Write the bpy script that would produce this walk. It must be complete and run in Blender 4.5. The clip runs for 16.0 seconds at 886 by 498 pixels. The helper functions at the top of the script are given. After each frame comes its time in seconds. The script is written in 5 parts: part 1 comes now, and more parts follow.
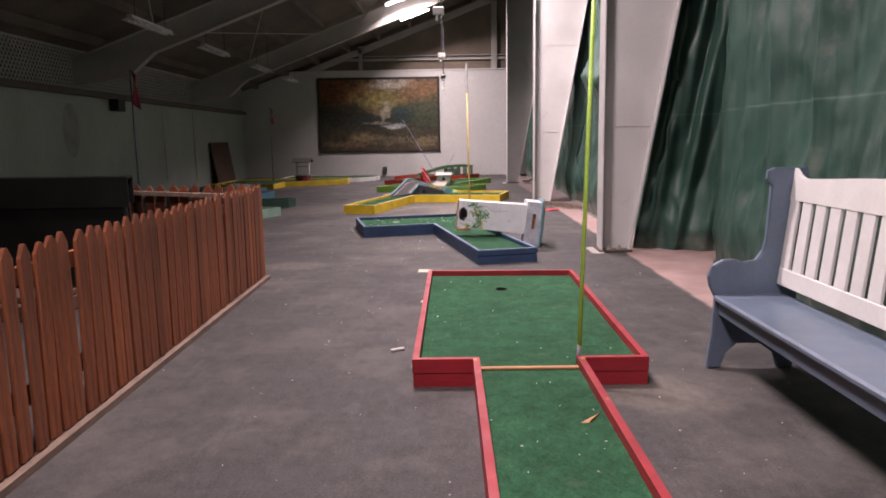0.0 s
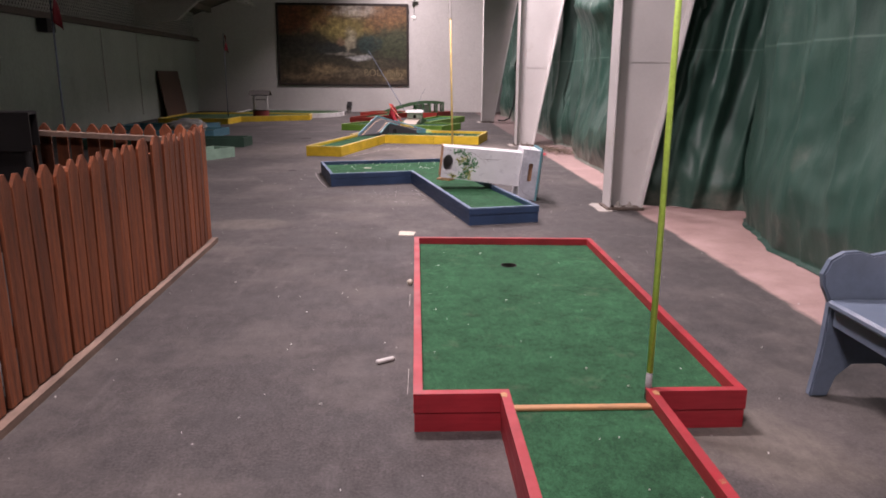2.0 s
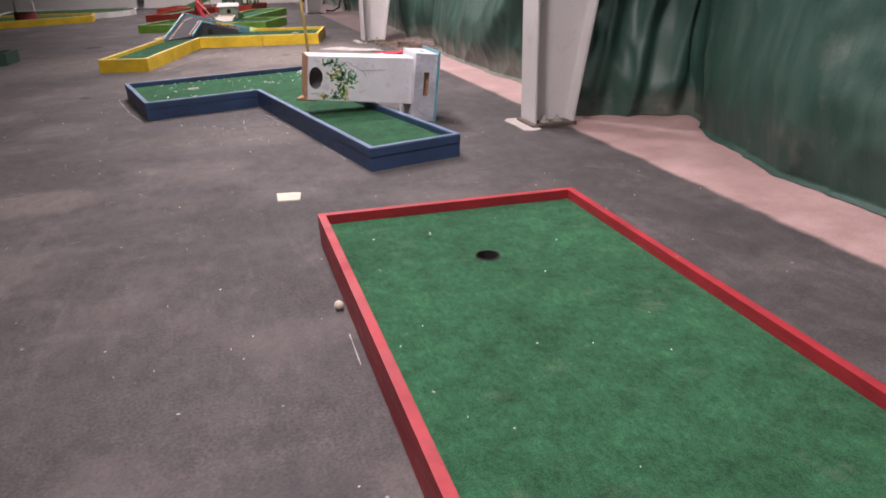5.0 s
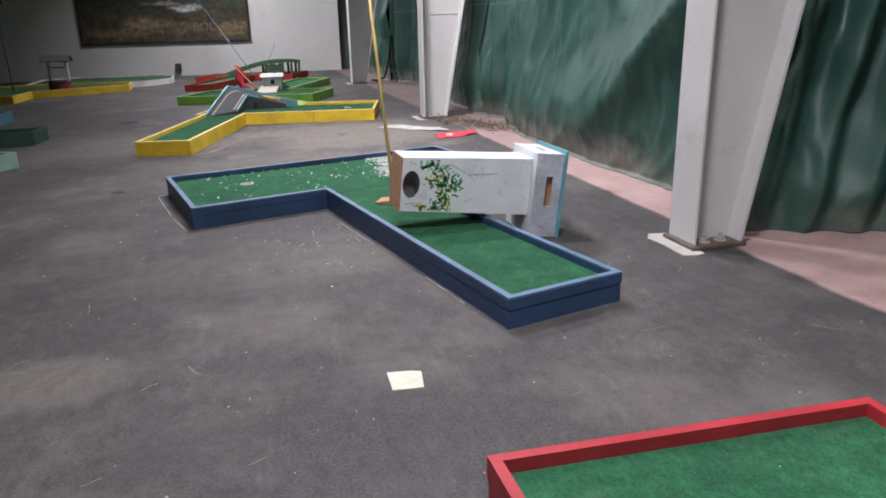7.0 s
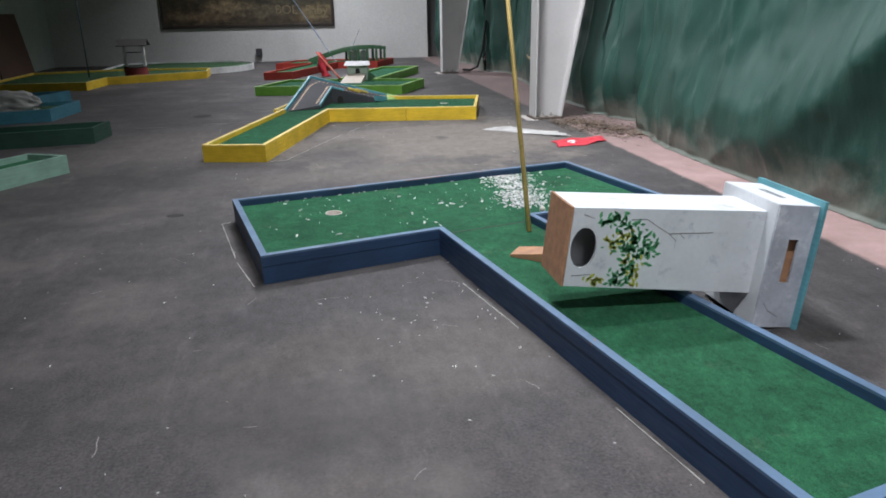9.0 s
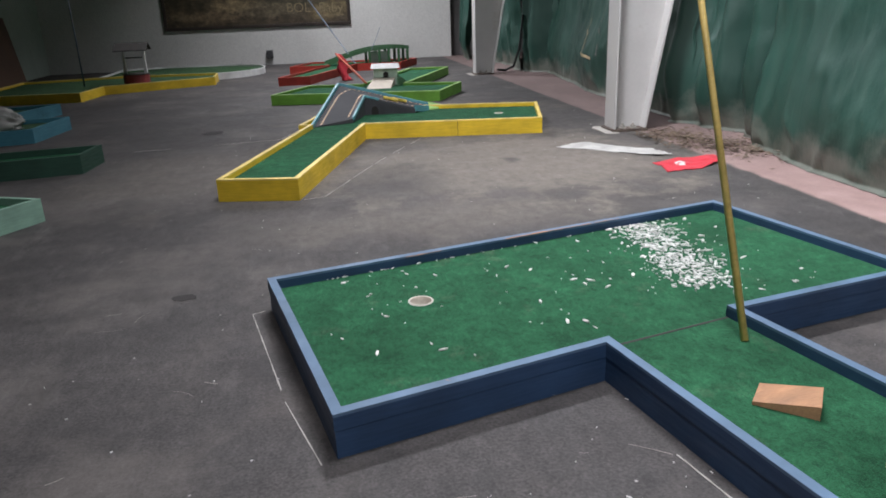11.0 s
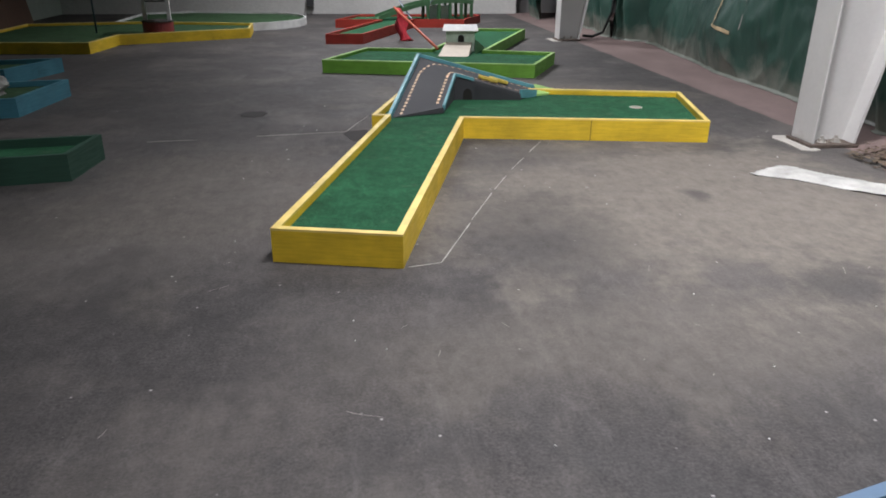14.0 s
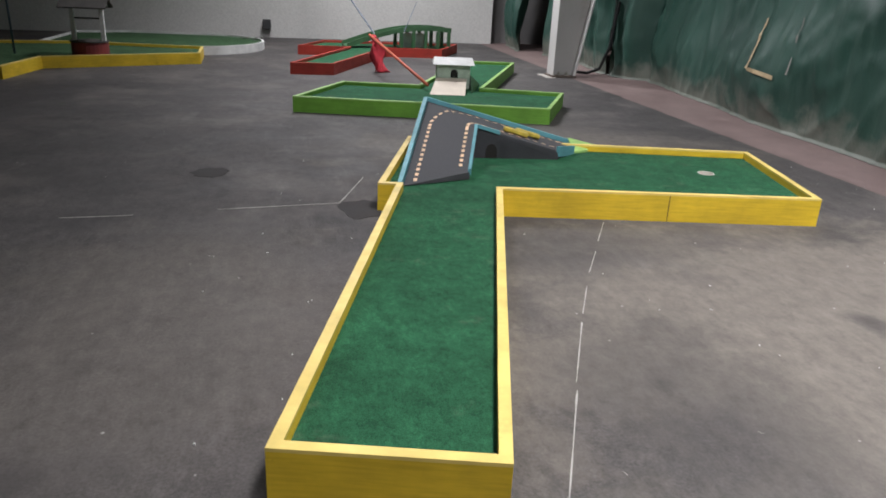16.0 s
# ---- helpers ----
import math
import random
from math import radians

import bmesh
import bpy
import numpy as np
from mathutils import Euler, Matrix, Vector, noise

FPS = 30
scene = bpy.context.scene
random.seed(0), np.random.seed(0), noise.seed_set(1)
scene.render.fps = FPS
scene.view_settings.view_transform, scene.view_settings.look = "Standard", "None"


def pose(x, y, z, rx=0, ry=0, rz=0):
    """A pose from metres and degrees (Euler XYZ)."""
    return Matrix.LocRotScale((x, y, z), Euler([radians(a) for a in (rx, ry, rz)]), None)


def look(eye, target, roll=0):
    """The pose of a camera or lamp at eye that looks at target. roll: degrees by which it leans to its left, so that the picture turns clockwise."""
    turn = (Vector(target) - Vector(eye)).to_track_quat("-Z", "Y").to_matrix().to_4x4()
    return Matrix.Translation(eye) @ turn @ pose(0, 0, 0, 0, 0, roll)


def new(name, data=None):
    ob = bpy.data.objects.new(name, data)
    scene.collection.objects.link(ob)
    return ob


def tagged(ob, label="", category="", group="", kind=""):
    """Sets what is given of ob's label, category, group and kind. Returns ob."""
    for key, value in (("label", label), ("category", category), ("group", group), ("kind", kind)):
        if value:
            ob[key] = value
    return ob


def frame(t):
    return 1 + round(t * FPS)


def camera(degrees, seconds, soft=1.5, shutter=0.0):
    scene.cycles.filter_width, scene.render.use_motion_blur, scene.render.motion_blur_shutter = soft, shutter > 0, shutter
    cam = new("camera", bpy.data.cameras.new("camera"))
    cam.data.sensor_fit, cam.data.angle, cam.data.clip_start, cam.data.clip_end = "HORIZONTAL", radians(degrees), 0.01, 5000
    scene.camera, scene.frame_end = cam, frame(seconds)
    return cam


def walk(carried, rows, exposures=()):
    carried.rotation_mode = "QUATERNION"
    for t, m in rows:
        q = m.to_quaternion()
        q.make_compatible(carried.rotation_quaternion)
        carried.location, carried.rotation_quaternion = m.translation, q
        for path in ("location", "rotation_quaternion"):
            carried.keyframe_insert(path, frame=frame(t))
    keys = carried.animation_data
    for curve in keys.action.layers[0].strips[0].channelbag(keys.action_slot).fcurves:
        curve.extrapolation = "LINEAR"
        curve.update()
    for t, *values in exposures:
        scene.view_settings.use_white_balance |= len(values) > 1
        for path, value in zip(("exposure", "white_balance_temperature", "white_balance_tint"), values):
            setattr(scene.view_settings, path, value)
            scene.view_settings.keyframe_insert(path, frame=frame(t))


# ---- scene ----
cam = camera(63.5, 16.0, soft=1.8)
PATH = [
    (0, (0.17, -0.058, 1.506), (0.152, 1.919, 1.204), -0.9),
    (0.5, (0.107, 0.245, 1.511), (0.056, 2.22, 1.204), 0.3),
    (1, (-0.095, 0.581, 1.528), (-0.027, 2.555, 1.219), -1.4),
    (1.5, (-0.15, 0.927, 1.504), (-0.051, 2.891, 1.138), -1.1),
    (2, (-0.072, 1.36, 1.501), (0.015, 3.3, 1.026), 0.4),
    (2.5, (-0.159, 1.713, 1.471), (0.115, 3.608, 0.894), 0.3),
    (3, (-0.293, 2.018, 1.482), (0.136, 3.851, 0.809), -2.4),
    (3.2, (-0.281, 2.147, 1.462), (0.168, 3.965, 0.759), -2.4),
    (5.3, (-0.479, 3.795, 1.45), (0.062, 5.563, 0.689), -1.4),
    (5.5, (-0.467, 3.973, 1.474), (0.026, 5.773, 0.756), -1.2),
    (6, (-0.546, 4.403, 1.517), (-0.082, 6.231, 0.849), 0.8),
    (6.5, (-0.72, 4.839, 1.547), (-0.189, 6.67, 0.942), -0.8),
    (7, (-0.709, 5.276, 1.54), (-0.207, 7.114, 0.932), -1.3),
    (7.5, (-0.661, 5.711, 1.571), (-0.269, 7.584, 0.988), 0.2),
    (8, (-0.771, 6.14, 1.547), (-0.331, 7.992, 0.933), 0.4),
    (8.5, (-0.831, 6.534, 1.547), (-0.347, 8.37, 0.918), -0.1),
    (9, (-0.769, 7.067, 1.514), (-0.46, 8.937, 0.874), -1.0),
    (9.5, (-0.796, 7.51, 1.5), (-0.528, 9.387, 0.862), -0.1),
    (9.7, (-0.863, 7.718, 1.472), (-0.555, 9.592, 0.845), -1.7),
    (11.8, (-1.146, 9.543, 1.472), (-0.879, 11.394, 0.765), -2.5),
    (12, (-1.162, 9.692, 1.467), (-0.92, 11.531, 0.719), -2.4),
    (12.5, (-1.188, 10.168, 1.467), (-1.08, 11.993, 0.657), -0.4),
    (13, (-1.377, 10.523, 1.456), (-1.183, 12.331, 0.622), 1.4),
    (13.5, (-1.566, 10.879, 1.47), (-1.274, 12.689, 0.67), 0.4),
    (14, (-1.595, 11.406, 1.481), (-1.359, 13.238, 0.714), 0.5),
    (14.5, (-1.707, 11.835, 1.488), (-1.416, 13.669, 0.743), 1.7),
    (15, (-1.879, 12.289, 1.457), (-1.415, 14.099, 0.745), -0.4),
    (15.5, (-1.886, 12.741, 1.42), (-1.436, 14.557, 0.712), -0.4),
    (16, (-1.919, 13.175, 1.399), (-1.529, 15.007, 0.697), 2.7),
]
walk(cam, [(t, look(eye, target, roll)) for t, eye, target, roll in PATH],
     [(0, 0.03, 7300, 38), (3, 0.02, 7200, 40), (5.5, 0.02, 6950, 31), (7, -0.05, 6400, 21), (9, -0.2, 6200, 15), (12.5, -0.26, 6450, 17), (14, -0.18, 6450, 16), (16, -0.08, 6480, 16)])

# ---------------------------------------------------------------- light
world = bpy.data.worlds.new("world")
scene.world = world
world.use_nodes = True
world.node_tree.nodes["Background"].inputs[0].default_value = (0.75, 0.82, 1.0, 1)
world.node_tree.nodes["Background"].inputs[1].default_value = 0.005


# only one lit lamp is known; the rest are unseen, placed for brightness
LAMPS = ((-1.0, 0.9, 0.70), (-0.8, 6.6, 0.84), (-0.2, 11.6, 0.56), (0.3, 14.9, 1.36), (-1.25, 24.0, 0.9), (-1.0, 27.6, 0.95))
LAMP_POWER = 370


# ---------------------------------------------------------------- materials
def nodes_of(name):
    m = bpy.data.materials.new(name)
    m.use_nodes = True
    nt = m.node_tree
    return m, nt, nt.nodes["Principled BSDF"]


def add(nt, kind, **inputs):
    n = nt.nodes.new(kind)
    for k, v in inputs.items():
        n.inputs[k.replace("_", " ")].default_value = v
    return n


def coords(nt, scale=(1, 1, 1), generated=False):
    tc = nt.nodes.new("ShaderNodeTexCoord")
    mp = nt.nodes.new("ShaderNodeMapping")
    mp.inputs["Scale"].default_value = scale
    nt.links.new(tc.outputs["Object"], mp.inputs["Vector"])
    return mp.outputs["Vector"]


def noise_tex(nt, vec, scale, detail=4.0, rough=0.55):
    n = add(nt, "ShaderNodeTexNoise", Scale=scale, Detail=detail, Roughness=rough)
    nt.links.new(vec, n.inputs["Vector"])
    return n.outputs["Fac"]


def ramp(nt, fac, stops):
    r = nt.nodes.new("ShaderNodeValToRGB")
    el = r.color_ramp.elements
    while len(el) < len(stops):
        el.new(0.5)
    for e, (p, c) in zip(el, stops):
        e.position = p
        e.color = (*c, 1) if len(c) == 3 else c
    nt.links.new(fac, r.inputs["Fac"])
    return r.outputs["Color"]


def mix(nt, fac, a, b, mode="MIX"):
    n = nt.nodes.new("ShaderNodeMix")
    n.data_type, n.blend_type = "RGBA", mode
    for sock, v in ((n.inputs[0], fac), (n.inputs[6], a), (n.inputs[7], b)):
        if isinstance(v, (int, float)):
            sock.default_value = v
        elif isinstance(v, tuple):
            sock.default_value = (*v, 1) if len(v) == 3 else v
        else:
            nt.links.new(v, sock)
    return n.outputs[2]


def bump(nt, bsdf, height, strength, distance=0.01):
    b = add(nt, "ShaderNodeBump", Strength=strength, Distance=distance)
    nt.links.new(height, b.inputs["Height"])
    nt.links.new(b.outputs["Normal"], bsdf.inputs["Normal"])


def grey(v):
    return (v, v, v)


def scaled(c, f):
    return tuple(min(1.0, x * f) for x in c)


def plain(name, colour, rough=0.6, vary=0.25, scale=3.0, fine=60.0, relief=0.15, metal=0.0, stretch=(1, 1, 1), dirt=None, dirt_at=0.62, island=False, grit=0.5):
    """A surface with broad and fine variation, fine relief and, where given, dirt in patches."""
    m, nt, b = nodes_of(name)
    v = coords(nt, stretch)
    broad, grain = noise_tex(nt, v, scale, 5), noise_tex(nt, v, fine, 3)
    c = ramp(nt, broad, [(0.3, scaled(colour, 1 - vary)), (0.7, scaled(colour, 1 + vary))])
    c = mix(nt, grit, c, ramp(nt, grain, [(0.3, grey(0.62)), (0.7, grey(1.0))]), "MULTIPLY")
    if dirt:
        spots = noise_tex(nt, v, scale * 1.7, 8, 0.7)
        c = mix(nt, ramp(nt, spots, [(dirt_at, grey(0)), (dirt_at + 0.1, grey(0.8))]), c, dirt)
    if island:
        info = nt.nodes.new("ShaderNodeObjectInfo")
        c = mix(nt, 0.8, c, ramp(nt, info.outputs["Random"], [(0.0, grey(0.45)), (1.0, grey(1.25))]), "MULTIPLY")
    nt.links.new(c, b.inputs["Base Color"])
    nt.links.new(ramp(nt, broad, [(0.3, grey(max(0.05, rough - 0.1))), (0.7, grey(min(1, rough + 0.1)))]), b.inputs["Roughness"])
    b.inputs["Metallic"].default_value = metal
    bump(nt, b, grain, relief, 0.004)
    return m


def painted_wood(name, colour, wood=(0.32, 0.17, 0.08), rough=0.5, wear=0.67):
    """Brush paint over boards, rubbed through to the wood in thin places."""
    m, nt, b = nodes_of(name)
    v = coords(nt)
    broad, fine = noise_tex(nt, v, 4.0, 6), noise_tex(nt, coords(nt, (0.5, 0.5, 7)), 11.0, 6, 0.6)
    c = ramp(nt, broad, [(0.3, scaled(colour, 0.78)), (0.7, scaled(colour, 1.15))])
    c = mix(nt, 0.75, c, ramp(nt, fine, [(0.28, grey(0.80)), (0.60, grey(1.04))]), "MULTIPLY")
    worn = noise_tex(nt, v, 9.0, 9, 0.72)
    c = mix(nt, ramp(nt, worn, [(wear, grey(0)), (wear + 0.03, grey(0.9))]), c, wood)
    scuff = noise_tex(nt, v, 2.3, 8, 0.75)
    c = mix(nt, ramp(nt, scuff, [(0.6, grey(0)), (0.72, grey(0.45))]), c, scaled(colour, 0.35))
    nt.links.new(c, b.inputs["Base Color"])
    nt.links.new(ramp(nt, fine, [(0.3, grey(rough + 0.15)), (0.7, grey(rough - 0.08))]), b.inputs["Roughness"])
    bump(nt, b, mix(nt, 0.5, fine, worn), 0.3, 0.004)
    return m


def turf_material(name, colour):
    m, nt, b = nodes_of(name)
    v = coords(nt)
    fibre, mid, broad = noise_tex(nt, v, 260.0, 2), noise_tex(nt, coords(nt, (1.9, 1, 1)), 26.0, 5, 0.7), noise_tex(nt, v, 2.2, 5)
    c = ramp(nt, broad, [(0.25, scaled(colour, 0.75)), (0.75, scaled(colour, 1.25))])
    c = mix(nt, 0.75, c, ramp(nt, mid, [(0.3, grey(0.5)), (0.68, grey(1.1))]), "MULTIPLY")
    c = mix(nt, 0.8, c, ramp(nt, fibre, [(0.3, grey(0.35)), (0.7, grey(1.2))]), "MULTIPLY")
    blot = noise_tex(nt, v, 8.0, 7, 0.75)
    c = mix(nt, 0.9, c, ramp(nt, blot, [(0.30, grey(0.50)), (0.56, grey(1.0)), (0.75, grey(1.3))]), "MULTIPLY")
    dusty = noise_tex(nt, v, 5.0, 8, 0.7)
    c = mix(nt, ramp(nt, dusty, [(0.58, grey(0)), (0.8, grey(0.3))]), c, (0.2, 0.22, 0.15))
    nt.links.new(c, b.inputs["Base Color"])
    b.inputs["Roughness"].default_value = 0.95
    b.inputs["Specular IOR Level"].default_value = 0.2
    bump(nt, b, mix(nt, 0.35, fibre, mid), 0.7, 0.006)
    return m


DUST = ((-1.8, 8.6, 0.50, 0.24, 0.42), (-0.6, 10.0, 0.95, 0.45, 0.25), (0.55, 15.7, 1.75, 1.5, 0.85), (1.45, 4.0, 0.30, 0.38, 0.6), (-0.3, 13.9, 1.3, 0.5, 0.4), (0.3, 19.3, 1.8, 0.9, 0.45), (-2.6, 16.0, 0.9, 1.2, 0.35))
DAMP = ((-0.52, 15.15, 0.45, 0.62, 0.5), (-2.1, 12.8, 0.16, 0.10, 0.6), (0.66, 15.72, 0.10, 0.12, 0.7), (-0.95, 9.6, 0.5, 0.35, 0.45), (-0.45, 16.75, 0.7, 0.3, 0.5))


def patch(nt, v, wob, cx, cy, rx, ry, most):
    """How strongly one ragged oval patch covers the floor at a place."""
    mp = nt.nodes.new("ShaderNodeMapping")
    mp.inputs["Location"].default_value = (-cx / rx, -cy / ry, 0)
    mp.inputs["Scale"].default_value = (1 / rx, 1 / ry, 0)
    nt.links.new(v, mp.inputs["Vector"])
    ln = nt.nodes.new("ShaderNodeVectorMath")
    ln.operation = "LENGTH"
    nt.links.new(mp.outputs["Vector"], ln.inputs[0])
    far = nt.nodes.new("ShaderNodeMath")
    far.operation = "MULTIPLY_ADD"
    nt.links.new(wob, far.inputs[0])
    far.inputs[1].default_value = 3.0
    nt.links.new(ln.outputs["Value"], far.inputs[2])
    fall = nt.nodes.new("ShaderNodeMapRange")
    fall.interpolation_type = "SMOOTHSTEP"
    fall.inputs["From Min"].default_value, fall.inputs["From Max"].default_value = 2.0, 2.85
    fall.inputs["To Min"].default_value, fall.inputs["To Max"].default_value = most, 0.0
    nt.links.new(far.outputs[0], fall.inputs["Value"])
    return fall.outputs["Result"]


def floor_material():
    """Dark worn painted concrete, with a dusty pink painted strip along the curtains."""
    m, nt, b = nodes_of("floor_paint")
    v = coords(nt)
    broad, mid, fine, patches = noise_tex(nt, v, 0.32, 6, 0.6), noise_tex(nt, v, 2.4, 9, 0.7), noise_tex(nt, v, 75.0, 4, 0.7), noise_tex(nt, v, 0.75, 12, 0.72)
    c = ramp(nt, broad, [(0.3, (0.047, 0.042, 0.041)), (0.7, (0.092, 0.083, 0.080))])
    c = mix(nt, 0.75, c, ramp(nt, mid, [(0.28, grey(0.52)), (0.70, grey(1.2))]), "MULTIPLY")
    grit = noise_tex(nt, coords(nt, (1.0, 0.6, 1)), 13.0, 10, 0.8)
    c = mix(nt, 0.8, c, ramp(nt, grit, [(0.33, grey(0.42)), (0.5, grey(0.85)), (0.68, grey(1.3))]), "MULTIPLY")
    c = mix(nt, 0.85, c, ramp(nt, fine, [(0.3, grey(0.3)), (0.7, grey(1.35))]), "MULTIPLY")
    c = mix(nt, ramp(nt, patches, [(0.48, grey(0)), (0.70, grey(0.48))]), c, (0.175, 0.152, 0.136))
    scuff = noise_tex(nt, coords(nt, (2.2, 0.5, 1)), 1.9, 10, 0.75)
    c = mix(nt, ramp(nt, scuff, [(0.56, grey(0)), (0.75, grey(0.28))]), c, (0.24, 0.22, 0.21))
    dark = noise_tex(nt, v, 1.3, 10, 0.72)
    c = mix(nt, ramp(nt, dark, [(0.54, grey(0)), (0.62, grey(0.45))]), c, (0.030, 0.027, 0.027))
    ragged = noise_tex(nt, v, 1.5, 10, 0.68)
    for p in DUST:
        c = mix(nt, patch(nt, v, ragged, *p), c, mix(nt, 0.6, (0.165, 0.143, 0.120), ramp(nt, grit, [(0.3, grey(0.35)), (0.7, grey(1.5))]), "MULTIPLY"))
    for p in DAMP:
        c = mix(nt, patch(nt, v, ragged, *p), c, mix(nt, 0.6, (0.046, 0.041, 0.039), ramp(nt, grit, [(0.3, grey(0.4)), (0.7, grey(1.4))]), "MULTIPLY"))
    # the pink strip: past x = 2.5, with a slightly uneven edge
    sep = nt.nodes.new("ShaderNodeSeparateXYZ")
    nt.links.new(v, sep.inputs[0])
    wob = nt.nodes.new("ShaderNodeMath")
    wob.operation = "MULTIPLY_ADD"
    nt.links.new(mid, wob.inputs[0])
    wob.inputs[1].default_value = 0.12
    nt.links.new(sep.outputs["X"], wob.inputs[2])
    edge = nt.nodes.new("ShaderNodeMapRange")
    edge.inputs["From Min"].default_value, edge.inputs["From Max"].default_value = 2.52, 2.57
    nt.links.new(wob.outputs[0], edge.inputs["Value"])
    pink = ramp(nt, mid, [(0.3, (0.25, 0.155, 0.14)), (0.7, (0.44, 0.30, 0.275))])
    pink = mix(nt, 0.5, pink, ramp(nt, fine, [(0.3, grey(0.6)), (0.7, grey(1.1))]), "MULTIPLY")
    faded = nt.nodes.new("ShaderNodeMapRange")
    faded.inputs["From Min"].default_value, faded.inputs["From Max"].default_value = 12.5, 17.5
    faded.inputs["To Min"].default_value, faded.inputs["To Max"].default_value = 1.0, 0.42
    nt.links.new(sep.outputs["Y"], faded.inputs["Value"])
    cover = nt.nodes.new("ShaderNodeMath")
    cover.operation = "MULTIPLY"
    nt.links.new(edge.outputs["Result"], cover.inputs[0])
    nt.links.new(faded.outputs["Result"], cover.inputs[1])
    c = mix(nt, cover.outputs[0], c, pink)
    specks = nt.nodes.new("ShaderNodeTexVoronoi")
    specks.inputs["Scale"].default_value = 5.5
    nt.links.new(v, specks.inputs["Vector"])
    c = mix(nt, ramp(nt, specks.outputs["Distance"], [(0.022, grey(0.7)), (0.04, grey(0))]), c, (0.42, 0.40, 0.38))
    nt.links.new(c, b.inputs["Base Color"])
    nt.links.new(ramp(nt, mid, [(0.3, grey(0.62)), (0.7, grey(0.9))]), b.inputs["Roughness"])
    bump(nt, b, fine, 0.35, 0.004)
    return m


def vinyl_material():
    m, nt, b = nodes_of("green_vinyl")
    v = coords(nt)
    broad, streak, fine = noise_tex(nt, v, 0.8, 6), noise_tex(nt, coords(nt, (1, 3.5, 0.5)), 2.5, 7, 0.6), noise_tex(nt, v, 40, 4)
    c = ramp(nt, broad, [(0.3, (0.009, 0.038, 0.028)), (0.7, (0.021, 0.072, 0.053))])
    c = mix(nt, ramp(nt, streak, [(0.46, grey(0)), (0.76, grey(0.32))]), c, (0.07, 0.130, 0.102))
    # dust that has settled on the lowest part
    sep = nt.nodes.new("ShaderNodeSeparateXYZ")
    nt.links.new(v, sep.inputs[0])
    low = nt.nodes.new("ShaderNodeMapRange")
    low.inputs["From Min"].default_value, low.inputs["From Max"].default_value = 0.0, 0.65
    low.inputs["To Min"].default_value, low.inputs["To Max"].default_value = 0.30, -0.16
    nt.links.new(sep.outputs["Z"], low.inputs["Value"])
    far = nt.nodes.new("ShaderNodeMapRange")
    far.inputs["From Min"].default_value, far.inputs["From Max"].default_value = 8.0, 11.5
    far.inputs["To Min"].default_value, far.inputs["To Max"].default_value = 0.1, 1.35
    nt.links.new(sep.outputs["Y"], far.inputs["Value"])
    s = nt.nodes.new("ShaderNodeMath")
    s.operation = "ADD"
    reach = nt.nodes.new("ShaderNodeMath")
    reach.operation = "MULTIPLY"
    nt.links.new(low.outputs["Result"], reach.inputs[0])
    nt.links.new(far.outputs["Result"], reach.inputs[1])
    nt.links.new(reach.outputs[0], s.inputs[0])
    nt.links.new(noise_tex(nt, v, 2.2, 7, 0.65), s.inputs[1])
    c = mix(nt, ramp(nt, s.outputs[0], [(0.58, grey(0)), (0.84, grey(0.8))]), c, (0.165, 0.170, 0.142))
    for axis, period, at in (("Z", 1.78, 0.0), ("Y", 1.83, 0.4)):
        w = nt.nodes.new("ShaderNodeMath")
        w.operation = "PINGPONG"
        off = nt.nodes.new("ShaderNodeMath")
        off.operation = "ADD"
        off.inputs[1].default_value = at
        nt.links.new(sep.outputs[axis], off.inputs[0])
        nt.links.new(off.outputs[0], w.inputs[0])
        w.inputs[1].default_value = period / 2 if axis == "Y" else period
        near = nt.nodes.new("ShaderNodeMapRange")
        near.inputs["From Min"].default_value, near.inputs["From Max"].default_value = (0.0, 0.012) if axis == "Y" else (period - 0.014, period)
        near.inputs["To Min"].default_value, near.inputs["To Max"].default_value = (0.3, 0.0) if axis == "Y" else (0.0, 0.35)
        nt.links.new(w.outputs[0], near.inputs["Value"])
        c = mix(nt, near.outputs["Result"], c, (0.02, 0.05, 0.04) if axis == "Y" else (0.15, 0.24, 0.20))
    nt.links.new(c, b.inputs["Base Color"])
    nt.links.new(ramp(nt, streak, [(0.3, grey(0.42)), (0.7, grey(0.62))]), b.inputs["Roughness"])
    crease = noise_tex(nt, coords(nt, (1, 2.2, 0.9)), 3.0, 9, 0.62)
    bump(nt, b, mix(nt, 0.8, fine, crease), 0.6, 0.02)
    return m


